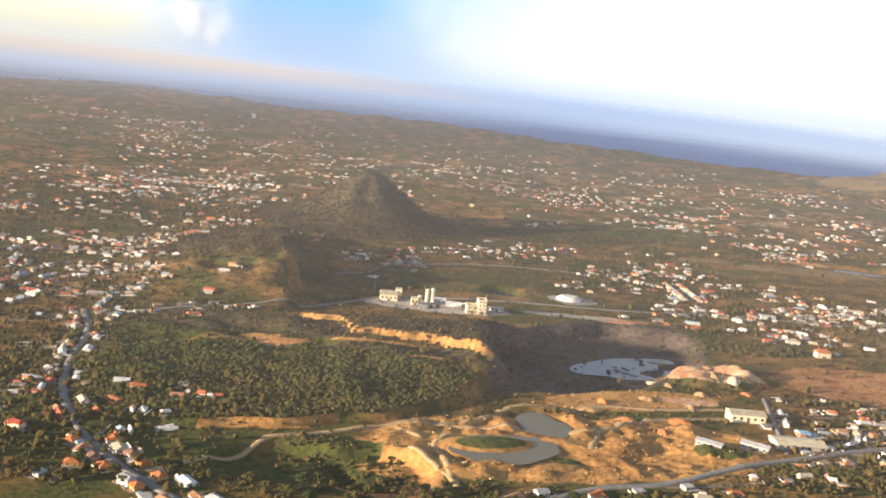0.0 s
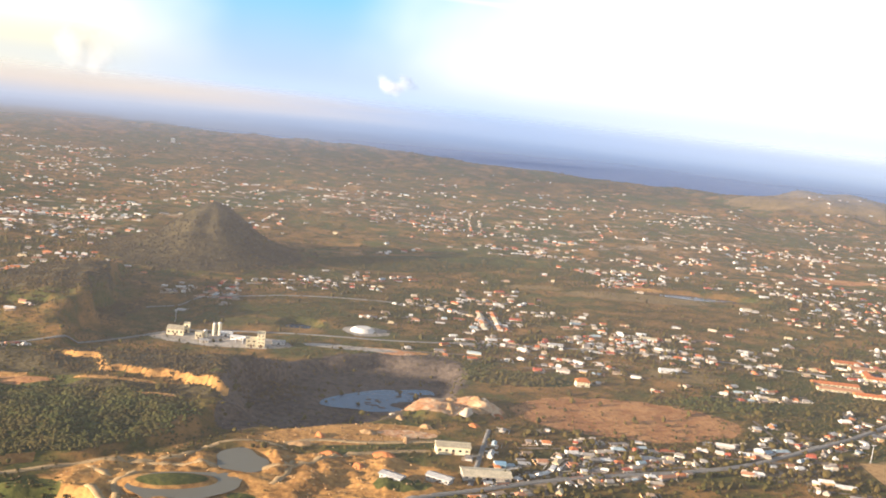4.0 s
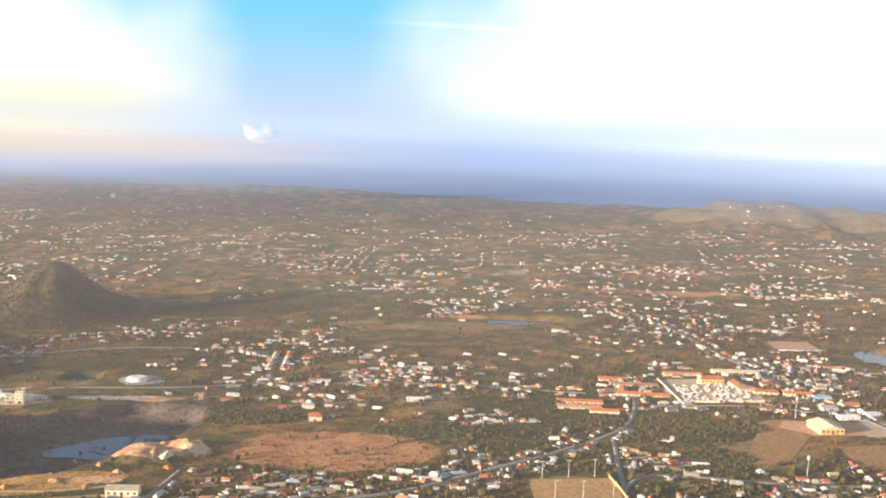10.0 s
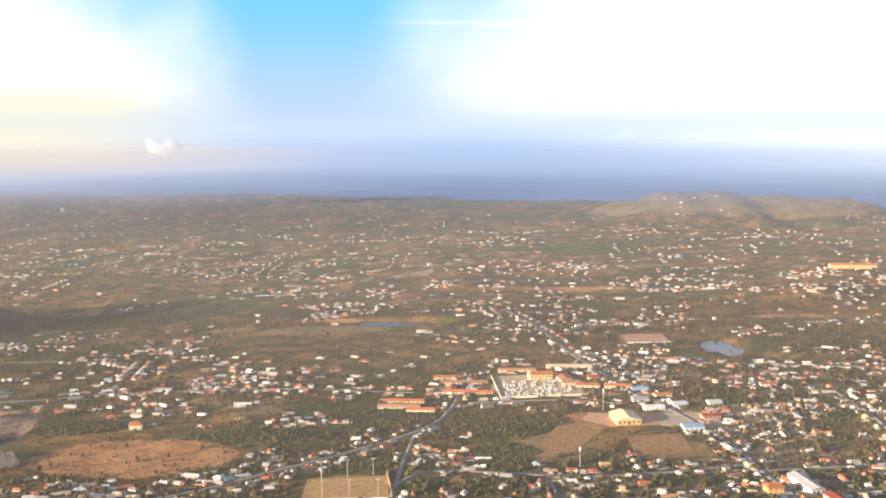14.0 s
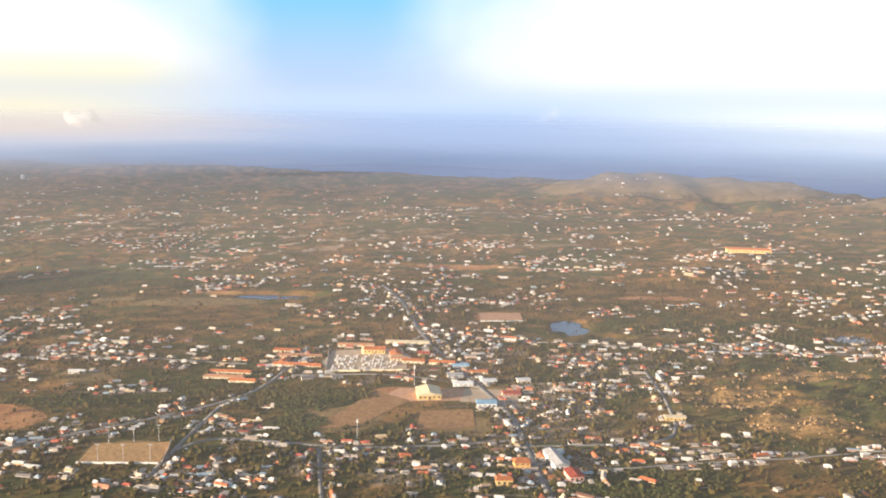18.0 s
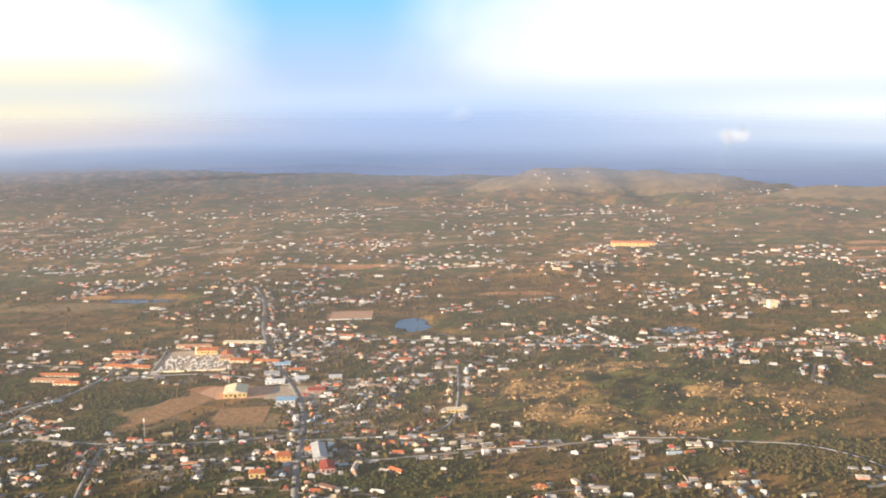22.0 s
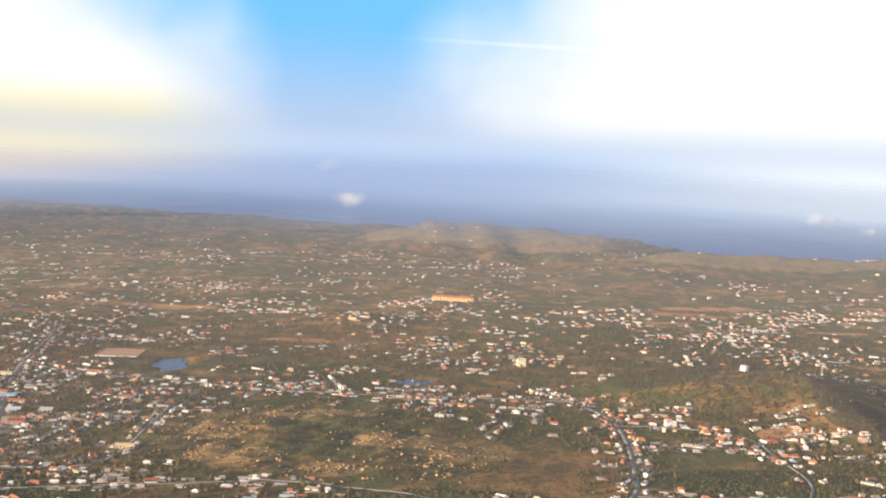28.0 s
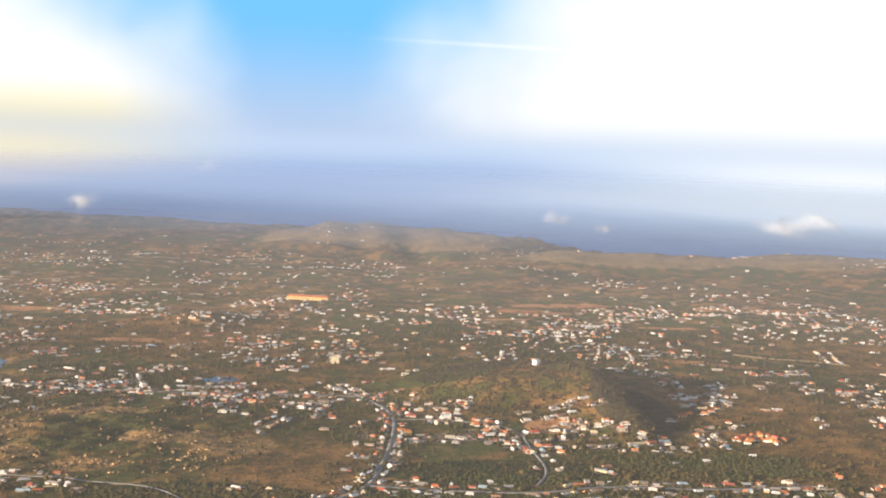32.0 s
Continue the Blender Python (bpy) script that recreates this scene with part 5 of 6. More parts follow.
# school blocks with tile roofs
for x, y, w, d, turn in ((463, 705, 22, 6, -4), (476, 689, 36, 7, -3), (478, 664, 38, 6, -6), (466, 676, 14, 6, 80), (430, 646, 32, 5, -2), (428, 633, 30, 5, -2), (444, 624, 20, 5, -4)):
    hall("school_block", x, y, w, d, 1.7, "cream", ("orange", "rust", "orange", "brown")[int(x + y) % 4], 1.1, turn, "long school block with a weathered tile roof", "school", hip=1.0, wide=max(4, int(w / 3)), doors=3)
for x, y, w, d, turn, roof in ((552, 690, 9, 15, 10, "orange"), (568, 668, 17, 6, -6, "orange"), (590, 664, 20, 7, -4, "orange"), (575, 688, 9, 6, 0, "red"), (556, 674, 13, 5, 0, "rust"), (518, 715, 30, 4, 2, "rust"), (560, 720, 36, 5, 0, "beige")):
    hall("parish_building", x, y, w, d, 2.0, "cream", roof, 1.0, turn, "cream parish building with a tiled roof", "building", hip=0.8, wide=5, doors=2)

# cars parked along the main road and in yards
def car(x, y, turn, paint, label):
    thing = stand("car", x, y, label, "car", "cars parked along the roads", turn, -0.42)
    part("body", bm_faces([(-0.9, -0.36, 0.14), (0.9, -0.36, 0.14), (0.9, 0.36, 0.14), (-0.9, 0.36, 0.14), (-0.9, -0.36, 0.36), (0.88, -0.35, 0.34), (0.88, 0.35, 0.34), (-0.9, 0.36, 0.36)], ((3, 2, 1, 0), (4, 5, 6, 7), (0, 1, 5, 4), (1, 2, 6, 5), (2, 3, 7, 6), (3, 0, 4, 7))), paint, thing)
    part("cabin", bm_faces([(-0.7, -0.34, 0.36), (0.4, -0.34, 0.35), (0.4, 0.34, 0.35), (-0.7, 0.34, 0.36), (-0.55, -0.28, 0.6), (0.12, -0.28, 0.6), (0.12, 0.28, 0.6), (-0.55, 0.28, 0.6)], ((4, 5, 6, 7), (0, 1, 5, 4), (1, 2, 6, 5), (2, 3, 7, 6), (3, 0, 4, 7))), MAT_GLASS, thing)
    part("roof", box(-0.54, 0.11, -0.27, 0.27, 0.602, 0.625), paint, thing)
    for u in (-0.56, 0.56):
        for v in (-0.33, 0.33):
            wheel = tube(0, 0, -0.06, 0.06, 0.15, 0.15, 10)
            bmesh.ops.transform(wheel, verts=wheel.verts, matrix=pose(u, v, 0.15, 90))
            part("wheel", wheel, MAT_TYRE, thing)
    return thing


MAT_TYRE = plain_material("black_tyre_rubber", (0.03, 0.03, 0.03), 0.9, 0.2, 0.2)
car_models = [car(648.6 - k * 0.4, 470 + k * 11, 96, PAINT[c], "small %s car parked beside a road" % c) for k, c in enumerate(("white", "grey", "blue", "pink"))]
car_pick = random.Random(41)
for a, b in [((646, 477), (625, 592)), ((655, 400), (646, 477)), ((1096, 639), (1092, 500)), ((432, 481), (534, 488)), ((172, 420), (305, 469)), ((1086, 464), (1013, 413))]:
    for _ in range(7):
        u, side = car_pick.random(), car_pick.choice((-2.7, 2.7))
        run = math.hypot(b[0] - a[0], b[1] - a[1])
        x, y = a[0] + (b[0] - a[0]) * u - side * (b[1] - a[1]) / run, a[1] + (b[1] - a[1]) * u + side * (b[0] - a[0]) / run
        copy_thing(car_models[car_pick.choice((0, 0, 0, 1, 2, 3))], pose(x, y, float(ground_height(x, y)) + 0.42, 0, 0, math.degrees(math.atan2(b[1] - a[1], b[0] - a[0])) + car_pick.gauss(0, 5)))

# chapel
chapel = hall("chapel", 535, 694, 17, 7, 3.8, "yellow", "orange", 2.0, 2, "yellow chapel with a steep orange roof and small tower", "church", wide=6)
belfry = part("tower", box(-10.3, -8, -1.4, 1.4, -0.9, 6.5), PAINT["cream"], chapel)
part("tower_roof", roof_shape(-10.3, -8, -1.4, 1.4, 6.5, 1.3, 1.2, 0.2), TILE["orange"], belfry)

# sports hall, its yard and masts
hall("sports_hall", 582, 588, 16, 19, 3.7, "yellow", "cream", 2.0, 8, "yellow sports hall with a pale gabled roof", "hall", wide=5)
hall("workshop", 622, 566, 13, 9, 3.2, "white", "blue", 0.9, 6, "white workshop with a light blue sheet roof", "workshop", wide=4)
hall("warehouse", 660, 463, 8, 25, 3.6, "white", "grey", 1.3, 12, "white roadside warehouse with a pale gabled roof", "warehouse", wide=3)
hall("shop", 668, 440, 8, 12, 3.6, "pink", "red", 0.8, 12, "red roadside shop with a sheet roof", "shop", wide=3)
hall("shop", 640, 456, 9, 7, 4.4, "ochre", "orange", 1.6, 6, "two-storey shop house with an orange roof", "shop", wide=3, floors=2, hip=2.0)
hall("shop", 629, 432, 9, 6, 3.6, "yellow", "orange", 1.2, 6, "yellow shop house with an orange tile roof", "shop", wide=3, hip=1.5)
hall("store", 742, 533, 13, 5, 2.8, "yellow", "beige", 0.7, 2, "long yellow store among trees", "store", wide=5)
for x, y, w, d, wall, roof, turn in ((319, 728, 12, 5, "white", "beige", -4), (314, 643, 12, 4, "white", "white", 2), (244, 692, 10, 5, "white", "grey", 0), (606, 612, 14, 7, "white", "white", 6), (600, 632, 11, 8, "white", "grey", 6), (625, 618, 10, 8, "white", "white", 10), (640, 590, 12, 7, "pink", "red", 8), (618, 640, 12, 6, "cream", "orange", 6),
                                  (438, 868, 9, 4, "white", "beige", 0), (604, 655, 12, 6, "white", "blue", 5), (650, 620, 9, 7, "cream", "white", 8), (700, 660, 11, 6, "white", "orange", 0)):
    hall("store", x, y, w, d, 2.1, wall, roof, 0.7, turn, "%s store with a %s roof" % (wall + "-walled one-storey", roof), "store", wide=4)
hall("villa", 249, 600, 8.5, 5.5, 3.4, "cream", "orange", 1.8, 4, "large two-storey villa with an orange roof", "house", hip=2.5, floors=2, wide=4)
hall("villa", 1137, 624, 8, 5, 2.8, "white", "white", 0.5, 4, "white flat-roofed villa on a hillside", "house", floors=2, wide=4, flat=True)
hall("office_block", 1030, 806, 7.5, 7, 6.5, "cream", "beige", 0.6, 4, "tall cream office block with a flat roof", "building", floors=4, wide=4, flat=True)
hall("college", 958, 1160, 54, 12, 4.5, "yellow", "orange", 1.6, -6, "long yellow college with an orange roof", "school", hip=2, wide=12)


def mast(x, y, h, label, name="mast", heads=0, group=""):
    thing = stand(name, x, y, label, "mast", group)
    part("footing", box(-0.5, 0.5, -0.5, 0.5, -0.5, 0.3), PAINT["concrete"], thing)
    part("pole", tube(0, 0, 0, h, 0.2, 0.12, 8), MAT_STEEL, thing)
    if heads:
        bar = part("crossbar", box(-1.1, 1.1, -0.1, 0.1, h - 0.3, h), MAT_STEEL, thing)
        for k in range(heads):
            part("floodlight", box(-1.0 + k * 2.0 / (heads - 1) - 0.22, -1.0 + k * 2.0 / (heads - 1) + 0.22, -0.35, -0.1, h - 0.1, h + 0.4), MAT_STEEL, bar)
    else:
        part("aerial", box(-0.5, 0.5, -0.35, 0.35, h * 0.82, h), PAINT["white"], thing)
    return thing


mast(571, 613, 15, "slim grey radio mast beside a sports hall")
mast(541, 505, 12, "slim grey radio mast among houses")
mast(-30, 700, 9, "grey steel mast on waste ground")
for x, y in ((389, 496), (404, 498), (419, 500), (393, 466), (408, 466), (424, 466)):
    mast(x, y, 10, "steel floodlight mast beside a sandy sports field", "floodlight_mast", 3, "masts of the sports field")


def wall_run(name, points, height, mat, label, width=0.4, group=""):
    """A free wall over uneven ground, panel by panel, with a coping."""
    thing = stand(name, points[0][0], points[0][1], label, "wall", group)
    ox, oy, oz = thing.matrix_basis.translation
    for (ax, ay), (bx, by) in zip(points[:-1], points[1:]):
        n = max(1, int(math.hypot(bx - ax, by - ay) / 8))
        for i in range(n):
            p0, p1 = (ax + (bx - ax) * i / n, ay + (by - ay) * i / n), (ax + (bx - ax) * (i + 1) / n, ay + (by - ay) * (i + 1) / n)
            mid, turn = ((p0[0] + p1[0]) / 2, (p0[1] + p1[1]) / 2), math.atan2(by - ay, bx - ax)
            half = math.hypot(p1[0] - p0[0], p1[1] - p0[1]) / 2
            z = float(ground_height(*mid)) - oz
            place = pose(mid[0] - ox, mid[1] - oy, z, 0, 0, math.degrees(turn))
            panel = part("panel", box(-half, half, -width / 2, width / 2, -0.8, height), mat, thing)
            panel.matrix_basis = place
            part("coping", box(-half, half, -width / 2 - 0.06, width / 2 + 0.06, height, height + 0.12), PAINT["concrete"], panel)
    return thing


def yard(name, corners, mat, label, lift=0.3):
    """A levelled field laid on the ground, cut into small squares."""
    (ax, ay), (bx, by), (cx, cy), (dx, dy) = corners
    n = 16
    u, v = np.meshgrid(np.linspace(0, 1, n), np.linspace(0, 1, n))
    x = (1 - v) * ((1 - u) * ax + u * bx) + v * ((1 - u) * dx + u * cx)
    y = (1 - v) * ((1 - u) * ay + u * by) + v * ((1 - u) * dy + u * cy)
    verts = np.stack([x, y, ground_height(x, y) + lift], -1).reshape(-1, 3)
    a = (np.arange(n - 1)[:, None] * n + np.arange(n - 1)[None]).ravel()
    return tagged(new(name, from_arrays(name, verts, np.stack([a, a + 1, a + n + 1, a + n], 1), [mat], smooth_shade=True)), label, "field", kind="structure")


MAT_FIELD = plain_material("sandy_field", (0.45, 0.27, 0.115), 0.95, 0.1, 0.35, 0.4)
MAT_WASTE = plain_material("bare_waste_soil", (0.32, 0.18, 0.08), 0.95, 0.1, 0.4, 0.4)
MAT_PINK_FIELD = plain_material("reddish_field", (0.52, 0.30, 0.18), 0.95, 0.1, 0.3, 0.4)
MAT_YARD = plain_material("pale_concrete_yard", (0.46, 0.35, 0.24), 0.9, 0.2, 0.3, 0.4)
yard("sports_field", ((382, 463), (430, 463), (428, 497), (381, 493)), MAT_FIELD, "sandy brown sports field with worn goals")
wall_run("field_wall", [(382, 461), (430, 461)], 1.2, PAINT["white"], "low white wall along a sports field")
wall_run("field_wall", [(432, 462), (430, 480), (427, 499)], 1.6, PAINT["ochre"], "ochre wall along a sports field")
yard("ball_field", ((621, 802), (660, 806), (659, 840), (620, 836)), MAT_PINK_FIELD, "bare reddish ball field")
wall_run("field_wall", [(621, 801), (660, 805)], 1.0, PAINT["white"], "low white wall along a ball field")
yard("hall_yard", ((545, 575), (618, 578), (612, 604), (560, 606)), MAT_PINK_FIELD, "bare reddish yard round a sports hall", 0.2)
yard("waste_field", ((509, 522), (538, 526), (570, 578), (544, 600)), MAT_WASTE, "bare orange-brown field beside a sports hall", 0.22)
yard("waste_field", ((577, 518), (614, 525), (613, 560), (578, 555)), MAT_WASTE, "bare brown plot among houses", 0.22)
yard("school_yard", ((604, 575), (650, 560), (640, 600), (608, 604)), MAT_YARD, "pale concrete yard beside a main road", 0.24)
yard("cemetery_ground", ((503, 648), (564, 648), (557, 706), (498, 704)), MAT_YARD, "pale paved cemetery ground", 0.25)
wall_run("cemetery_wall", [(503, 647), (565, 647)], 1.3, PAINT["cream"], "cream wall round a cemetery")
wall_run("cemetery_wall", [(502, 648), (497, 706)], 1.3, PAINT["cream"], "cream wall round a cemetery")

# rows of white tombs
tomb_rows, base_faces = [], np.array([(3, 2, 1, 0), (4, 5, 6, 7), (0, 1, 5, 4), (1, 2, 6, 5), (2, 3, 7, 6), (3, 0, 4, 7)])
tomb_pick = np.random.RandomState(91)
for row in range(13):
    for col in range(22):
        x, y = 506 + col * 2.3 + tomb_pick.normal(0, 0.2), 651 + row * 3.0 + tomb_pick.normal(0, 0.2)
        if tomb_pick.uniform() < 0.5 and not (524 < x < 526.5):
            w, d, h = tomb_pick.uniform(0.5, 0.8), tomb_pick.uniform(0.9, 1.2), tomb_pick.uniform(0.4, 1.0)
            z = float(ground_height(x, y)) + 0.2
            tomb_rows.append([(x + sx * w, y + sy * d, z + k * h) for k in (0, 1) for sx, sy in ((-1, -1), (1, -1), (1, 1), (-1, 1))])
tomb_v = np.array(tomb_rows).reshape(-1, 3)
tomb_f = (base_faces[None] + (np.arange(len(tomb_rows)) * 8)[:, None, None]).reshape(-1, 4)
tagged(new("tombs", from_arrays("tombs", tomb_v, tomb_f, [MAT_STONE])), "close rows of white plastered tombs", "tombs", kind="stuff")

# water tank on the hill
tank = stand("water_tank", 1217, 719, "round white water tank on a scrub hill", "water tank", sink=0.4)
tank_shell = part("shell", tube(0, 0, -0.5, 4.8, 3.7, 3.7, 32), PAINT["white"], tank)
part("roof", tube(0, 0, 4.8, 5.3, 3.8, 0.5, 32), TILE["white"], tank)
part("ladder", box(-0.2, 0.2, -3.9, -3.65, 0, 5.0), MAT_STEEL, tank_shell)
far_tank = stand("water_tank", -382, 2159, "far white water tank on the plain", "water tank")
part("shell", tube(0, 0, -0.5, 9, 4.5, 4.5, 20), PAINT["white"], far_tank)
part("roof", tube(0, 0, 9, 9.8, 4.6, 0.6, 20), TILE["white"], far_tank)

# spoil heaps beside the pit
HEAP_MATS = {"orange": plain_material("orange_spoil", (0.50, 0.19, 0.07), 0.95, 0.1, 0.4, 0.8), "tan": plain_material("tan_spoil", (0.40, 0.25, 0.125), 0.95, 0.1, 0.4, 0.8), "pale": plain_material("pale_crushed_stone", (0.60, 0.49, 0.36), 0.95, 0.1, 0.3, 0.8)}


def spoil_heap(x, y, rx, ry, h, colour, seed, label):
    """A heap of loose stone: a ridged, uneven mound."""
    shape = np.random.RandomState(seed)
    rings, n = 7, 26
    verts, lumps = [(0.0, 0.0, h)], shape.uniform(0, 6.28, 3)
    for r in range(1, rings + 1):
        u = r / rings
        for i in range(n):
            a = 6.2832 * i / n
            k = 1 + 0.16 * math.sin(2 * a + lumps[0]) + 0.10 * math.sin(5 * a + lumps[1]) + shape.normal(0, 0.015)
            verts.append((rx * u * k * math.cos(a), ry * u * k * math.sin(a), h * (1 - u * u) ** 1.3 * (1 + 0.22 * math.sin(3 * a + lumps[2]) * u) - 1.0 * u * u + shape.normal(0, 0.05)))
    faces = [(0, 1 + i, 1 + (i + 1) % n) for i in range(n)]
    for r in range(rings - 1):
        o = 1 + r * n
        faces += [(o + i, o + n + i, o + n + (i + 1) % n, o + (i + 1) % n) for i in range(n)]
    thing = stand("spoil_heap", x, y, label, "heap", "heaps beside the quarry pool", shape.uniform(0, 360), 0.0)
    mound = part("mound", bm_faces(verts, faces), HEAP_MATS[colour], thing)
    mound.data.polygons.foreach_set("use_smooth", [True] * len(faces))


heap_pick = random.Random(17)
heap_places = [(163 + heap_pick.uniform(-30, 30), 533 + heap_pick.uniform(-15, 17)) for _ in range(9)] + [(136, 512), (120, 486), (96, 476), (140, 478), (150, 500), (176, 508), (104, 452), (118, 440), (88, 462), (130, 455)]
for i, (x, y) in enumerate(heap_places):
    colour = heap_pick.choice(("tan", "orange", "tan", "pale")) if i < 9 else heap_pick.choice(("tan", "orange"))
    spoil_heap(x, y, heap_pick.uniform(4, 9), heap_pick.uniform(2.5, 5), heap_pick.uniform(0.9, 1.9), colour, 100 + i, {"tan": "tan heap of loose quarry spoil", "orange": "orange heap of loose quarry earth", "pale": "pale heap of crushed white stone"}[colour])

# mud islets in the pit pool
islet_pick = random.Random(23)
for i in range(11):
    along, across = islet_pick.uniform(-26, 22), islet_pick.uniform(-11, 11)
    x, y, rx = 127 + along * 0.74 - across * 0.67, 562 + along * 0.67 + across * 0.74, islet_pick.uniform(1.5, 4.2)
    verts, faces = disc(0, 0, rx, rx * islet_pick.uniform(0.25, 0.5), 0.0, 14, 0.2, islet_pick.uniform(-20, 20), 200 + i)
    ring = verts[:-1]
    verts = np.vstack([ring * (1.0, 1.0, 0.0) + (0, 0, -0.4), ring * (0.6, 0.6, 0.0) + (0, 0, 0.28), [[0, 0, 0.36]]])
    k = np.arange(14)
    sides = np.stack([k, (k + 1) % 14, (k + 1) % 14 + 14, k + 14], 1)
    islet = tagged(new("mud_islet", from_arrays("mud_islet", verts, [sides, np.stack([k + 14, (k + 1) % 14 + 14, np.full(14, 28)], 1)], [MAT_MUD], smooth_shade=True)), "low dark islet of mud in a pit pool", "islet", "islets in the pit pool", "structure")
    islet.location = (x, y, 10.5)

# pale stockpile and twin rows of terraces
pile = bmesh.new()
bmesh.ops.create_cone(pile, cap_ends=False, segments=28, radius1=8, radius2=5, depth=3.0)
for v in pile.verts:
    v.co.x *= 1.15 + 0.1 * math.sin(v.co.y)
bmesh.ops.contextual_create(pile, geom=[e for e in pile.edges if e.is_boundary and e.verts[0].co.z > 0])
heap = tagged(new("stockpile"), "pale flat-topped stockpile of crushed stone", "stockpile")
heap.matrix_basis = pose(105, 690, float(ground_height(105, 690)) + 1.2)
part("heap", pile, MAT_STONE, heap)
for i in range(9):
    for x in (195 - i * 0.2, 207 - i * 0.3):
        copy_thing(models[(9, 0, 7, 3, 9)[(i + int(x)) % 5]], pose(x, 734 + i * 6.6, float(ground_height(x, 734 + i * 6.6)) - 0.15, 0, 0, 92))
for i in range(16):
    a = 2.4 - i % 8 * 0.24
    x, y = 1374 + math.cos(a) * (24 if i < 8 else 15), 556 + math.sin(a) * (32 if i < 8 else 22)
    copy_thing(models[(0, 1, 8, 0, 5)[i % 5]], pose(x, y, float(ground_height(x, y)) - 0.15, 0, 0, 20 * i))

# single houses that stand out from the rest
for x, y, kind, turn in ((998, 634, 7, 4), (958, 629, 9, -6), (966, 630, 2, 10), (1103, 592, 8, 12), (1108, 584, 5, 6), (1100, 750, 9, 0), (1188, 548, 3, 20), (1198, 541, 9, -30), (1337, 645, 8, 10), (1330, 640, 1, 0), (790, 407, 8, 4), (317, 744, 3, 2), (-125, 434, 3, 8), (1160, 606, 5, 0), (1172, 612, 8, 14), (1205, 588, 1, 8), (1262, 606, 0, 4)):
    copy_thing(models[kind], pose(x, y, float(ground_height(x, y)) - 0.15, 0, 0, turn))

# boulders on the rocky rise and the hill slopes
MAT_ROCK = island_material("weathered_boulder", [(0.40, 0.24, 0.10), (0.28, 0.18, 0.085), (0.50, 0.31, 0.14), (0.34, 0.22, 0.11)], 0.95, 0.35)


def rock_keep(x, y):
    k = 0.0
    for cx, cy, rx, ry in ((790, 570, 30, 22), (860, 620, 40, 18), (930, 560, 36, 18), (820, 520, 36, 16), (890, 500, 30, 14), (960, 520, 22, 30), (760, 610, 20, 12)):
        k = np.maximum(k, np.exp(-oval(x, y, cx, cy, rx, ry) ** 2))
    return k * (rolls(x, y, 18, 81) > 0.05) * (0.4 + 0.6 * (rolls(x, y, 7, 82) > 0.2))


x, y, rock_pick = scatter_free(34000, (690, 1060, 440, 700), 83, rock_keep)
clumps("boulders", x, y, rock_pick.uniform(0.3, 0.75, len(x)) * rock_pick.choice([1, 1, 1.5, 2.2], len(x)), 84, "tan weathered boulders among thorn scrub", MAT_ROCK, 0.6)
x, y, rock_pick = scatter_free(2600, (-40, 190, 360, 580), 85, lambda x, y: in_patch(x, y, PATCHES["sand"]) * 0.8 * np.all([oval(x, y, *p) > 1.2 for p in POOLS], axis=0))
clumps("quarry_rubble", x, y, rock_pick.uniform(0.2, 0.65, len(x)), 86, "loose tan rubble on a quarry floor", MAT_ROCK, 0.7)


# ---- surf along the shore ----
MAT_FOAM = plain_material("surf_foam", (0.85, 0.87, 0.88), 0.9, 0.2, 0.1)
sx = np.arange(-900, 2300, 6.0)
wide = np.clip(3.2 * rolls(sx, 0 * sx, 90, 95) + 1.0, 0.05, 7)
surf_v = np.vstack([np.column_stack([sx, coast(sx) + 6, 0 * sx + 0.12]), np.column_stack([sx, coast(sx) + 6 + wide, 0 * sx + 0.12])])
i = np.arange(len(sx) - 1)
tagged(new("surf", from_arrays("surf", surf_v, np.stack([i, i + 1, i + 1 + len(sx), i + len(sx)], 1), [MAT_FOAM])), "broken line of white surf along the shore", "surf", kind="structure")


# ---- small clouds ----
def cloud_material():
    mat = bpy.data.materials.new("cloud_vapour")
    mat.use_nodes = True
    g = Graph(mat.node_tree)
    out, mix, clear = g.node("ShaderNodeOutputMaterial"), g.node("ShaderNodeMixShader"), g.node("ShaderNodeBsdfTransparent")
    both, lit, through_light = g.node("ShaderNodeMixShader"), g.node("ShaderNodeBsdfDiffuse"), g.node("ShaderNodeBsdfTranslucent")
    lit.inputs[0].default_value = through_light.inputs[0].default_value = (0.9, 0.9, 0.9, 1.0)
    g.link(lit.outputs[0], both.inputs[1])
    g.link(through_light.outputs[0], both.inputs[2])
    both.inputs[0].default_value = 0.5
    soft = g.node("ShaderNodeAttribute")
    soft.attribute_name = "thickness"
    thick = g.math("MULTIPLY", g.ramp(soft.outputs["Fac"], 0.0, 1.0), g.ramp(g.noise(position(g), 0.12, 5.0), 0.25, 0.75, 0.6, 1.0))
    g.link(g.math("MULTIPLY", thick, 0.26), mix.inputs[0])
    g.link(clear.outputs[0], mix.inputs[1])
    g.link(both.outputs[0], mix.inputs[2])
    g.link(mix.outputs[0], out.inputs[0])
    return mat


MAT_CLOUD = cloud_material()


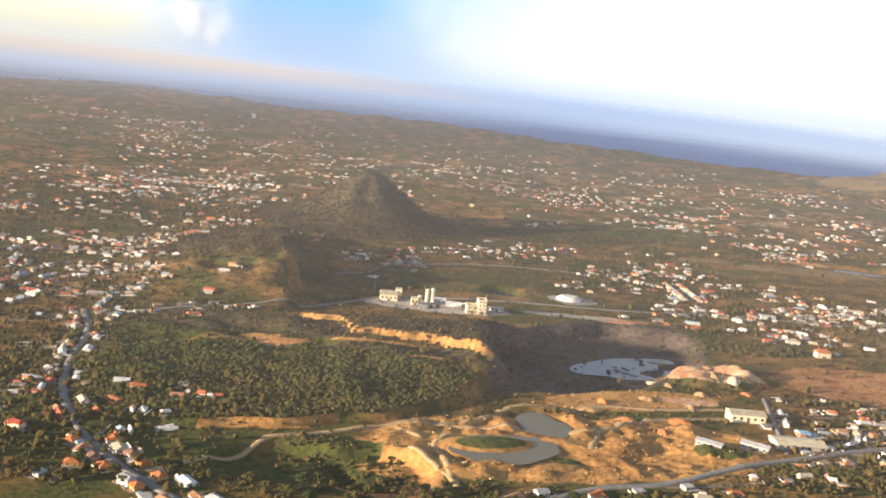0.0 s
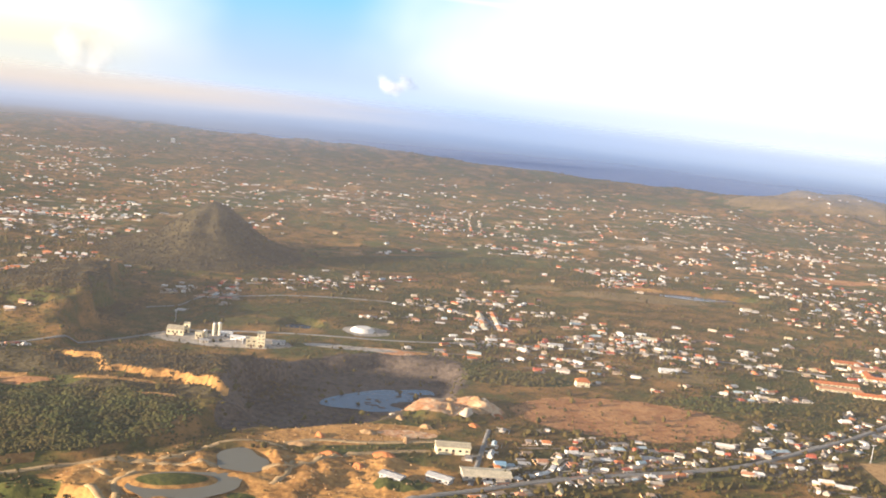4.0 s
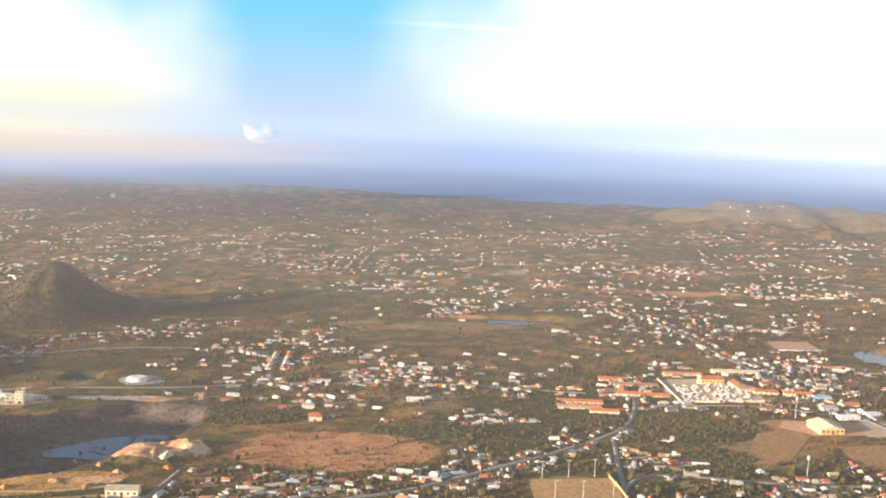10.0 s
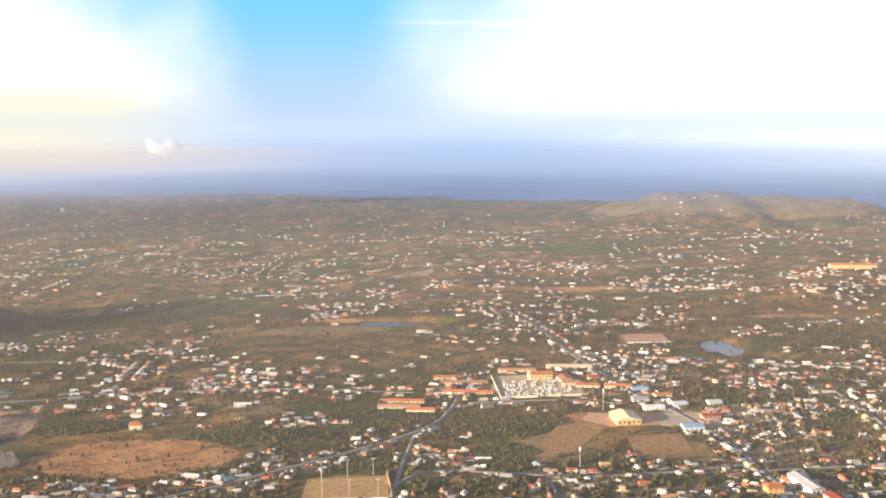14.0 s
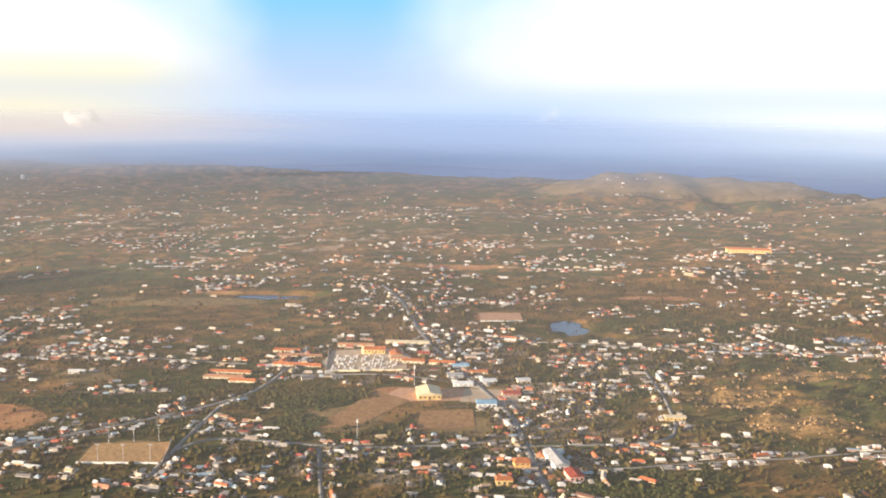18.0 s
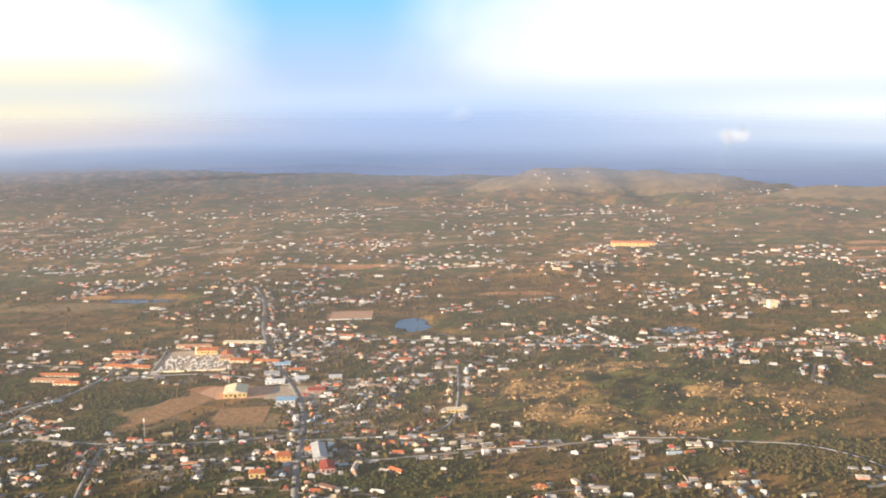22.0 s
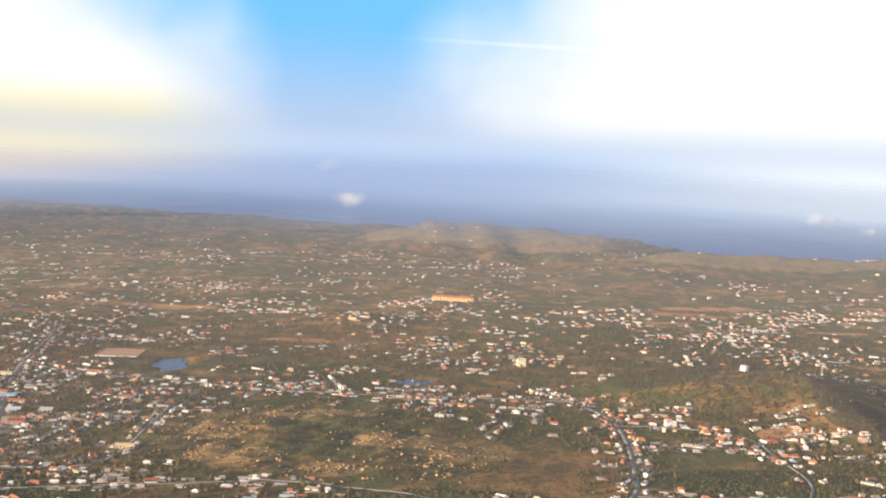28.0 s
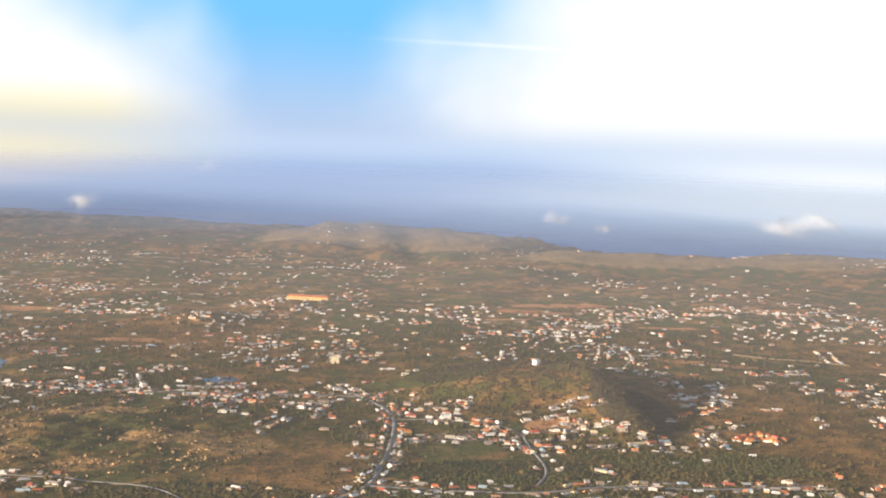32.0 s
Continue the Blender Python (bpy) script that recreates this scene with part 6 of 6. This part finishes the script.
def cloud(x, y, z, w, h, seed, label, dense=1.0):
    """Overlapping curved veils of vapour, thick at the heart and clear at the rim."""
    pick = np.random.RandomState(seed)
    verts, tris, thick, n = [], [], [], 20
    rings = (0.25, 0.5, 0.75, 1.0)
    for k in range(5):
        cx, cy, cz = pick.uniform(-0.42, 0.42) * w, pick.uniform(-0.3, 0.3) * w, pick.uniform(-0.3, 0.3) * h
        rw, rh, tilt, face = w * pick.uniform(0.3, 0.55), h * pick.uniform(0.35, 0.62), pick.uniform(-0.5, 0.5), pick.uniform(-0.6, 0.6)
        lobes = pick.uniform(0, 6.28, 3)
        start = len(verts)
        verts.append((cx, cy - 0.25 * rw, cz))
        thick.append(dense)
        for ring in rings:
            for i in range(n):
                a = 6.2832 * i / n
                r = ring * (1 + 0.16 * math.sin(2 * a + lobes[0]) + 0.12 * math.sin(3 * a + lobes[1]) + 0.08 * math.sin(5 * a + lobes[2]))
                u, v = rw * r * math.cos(a), rh * r * math.sin(a)
                u, v = u * math.cos(tilt) - v * math.sin(tilt) * 0.6, v * math.cos(tilt) + u * math.sin(tilt) * 0.6
                verts.append((cx + u * math.cos(face), cy + u * math.sin(face) - 0.25 * rw * (1 - ring * ring), cz + v))
                thick.append(dense * (1 - ring * ring) ** 1.5)
        for i in range(n):
            j = (i + 1) % n
            tris.append((start, start + 1 + i, start + 1 + j))
            for k in range(len(rings) - 1):
                o = start + 1 + k * n
                tris += [(o + i, o + n + i, o + n + j), (o + i, o + n + j, o + j)]
    mesh = from_arrays("cloud", np.array(verts), np.array(tris), [MAT_CLOUD], smooth_shade=True)
    mesh.attributes.new("thickness", "FLOAT", "POINT").data.foreach_set("value", np.array(thick, np.float32))
    ob = tagged(new("cloud", mesh), label, "cloud", kind="structure")
    ob.location = (x, y, z)


cloud(-299, 1350, 184, 80, 70, 5, "soft white cloud over the far plain", 1.0)
cloud(97, 1244, 184, 36, 22, 3, "small soft white cloud over the plain", 1.3)
cloud(899, 468, 219, 17, 15, 4, "small drifting white cloud with a ragged base", 0.8)
cloud(898, 470, 208, 7, 18, 9, "thin grey tail of vapour under a cloud", 0.3)
cloud(1207, 526, 216, 16, 10, 6, "small flat white cloud", 0.8)
cloud(1240, 530, 211, 11, 7, 7, "small torn white cloud", 0.6)
cloud(733, 1535, 189, 46, 26, 10, "faint veil of cloud over the sea", 0.3)
cloud(1582, 1083, 168, 80, 26, 8, "ragged white cloud over coastal hills", 1.2)
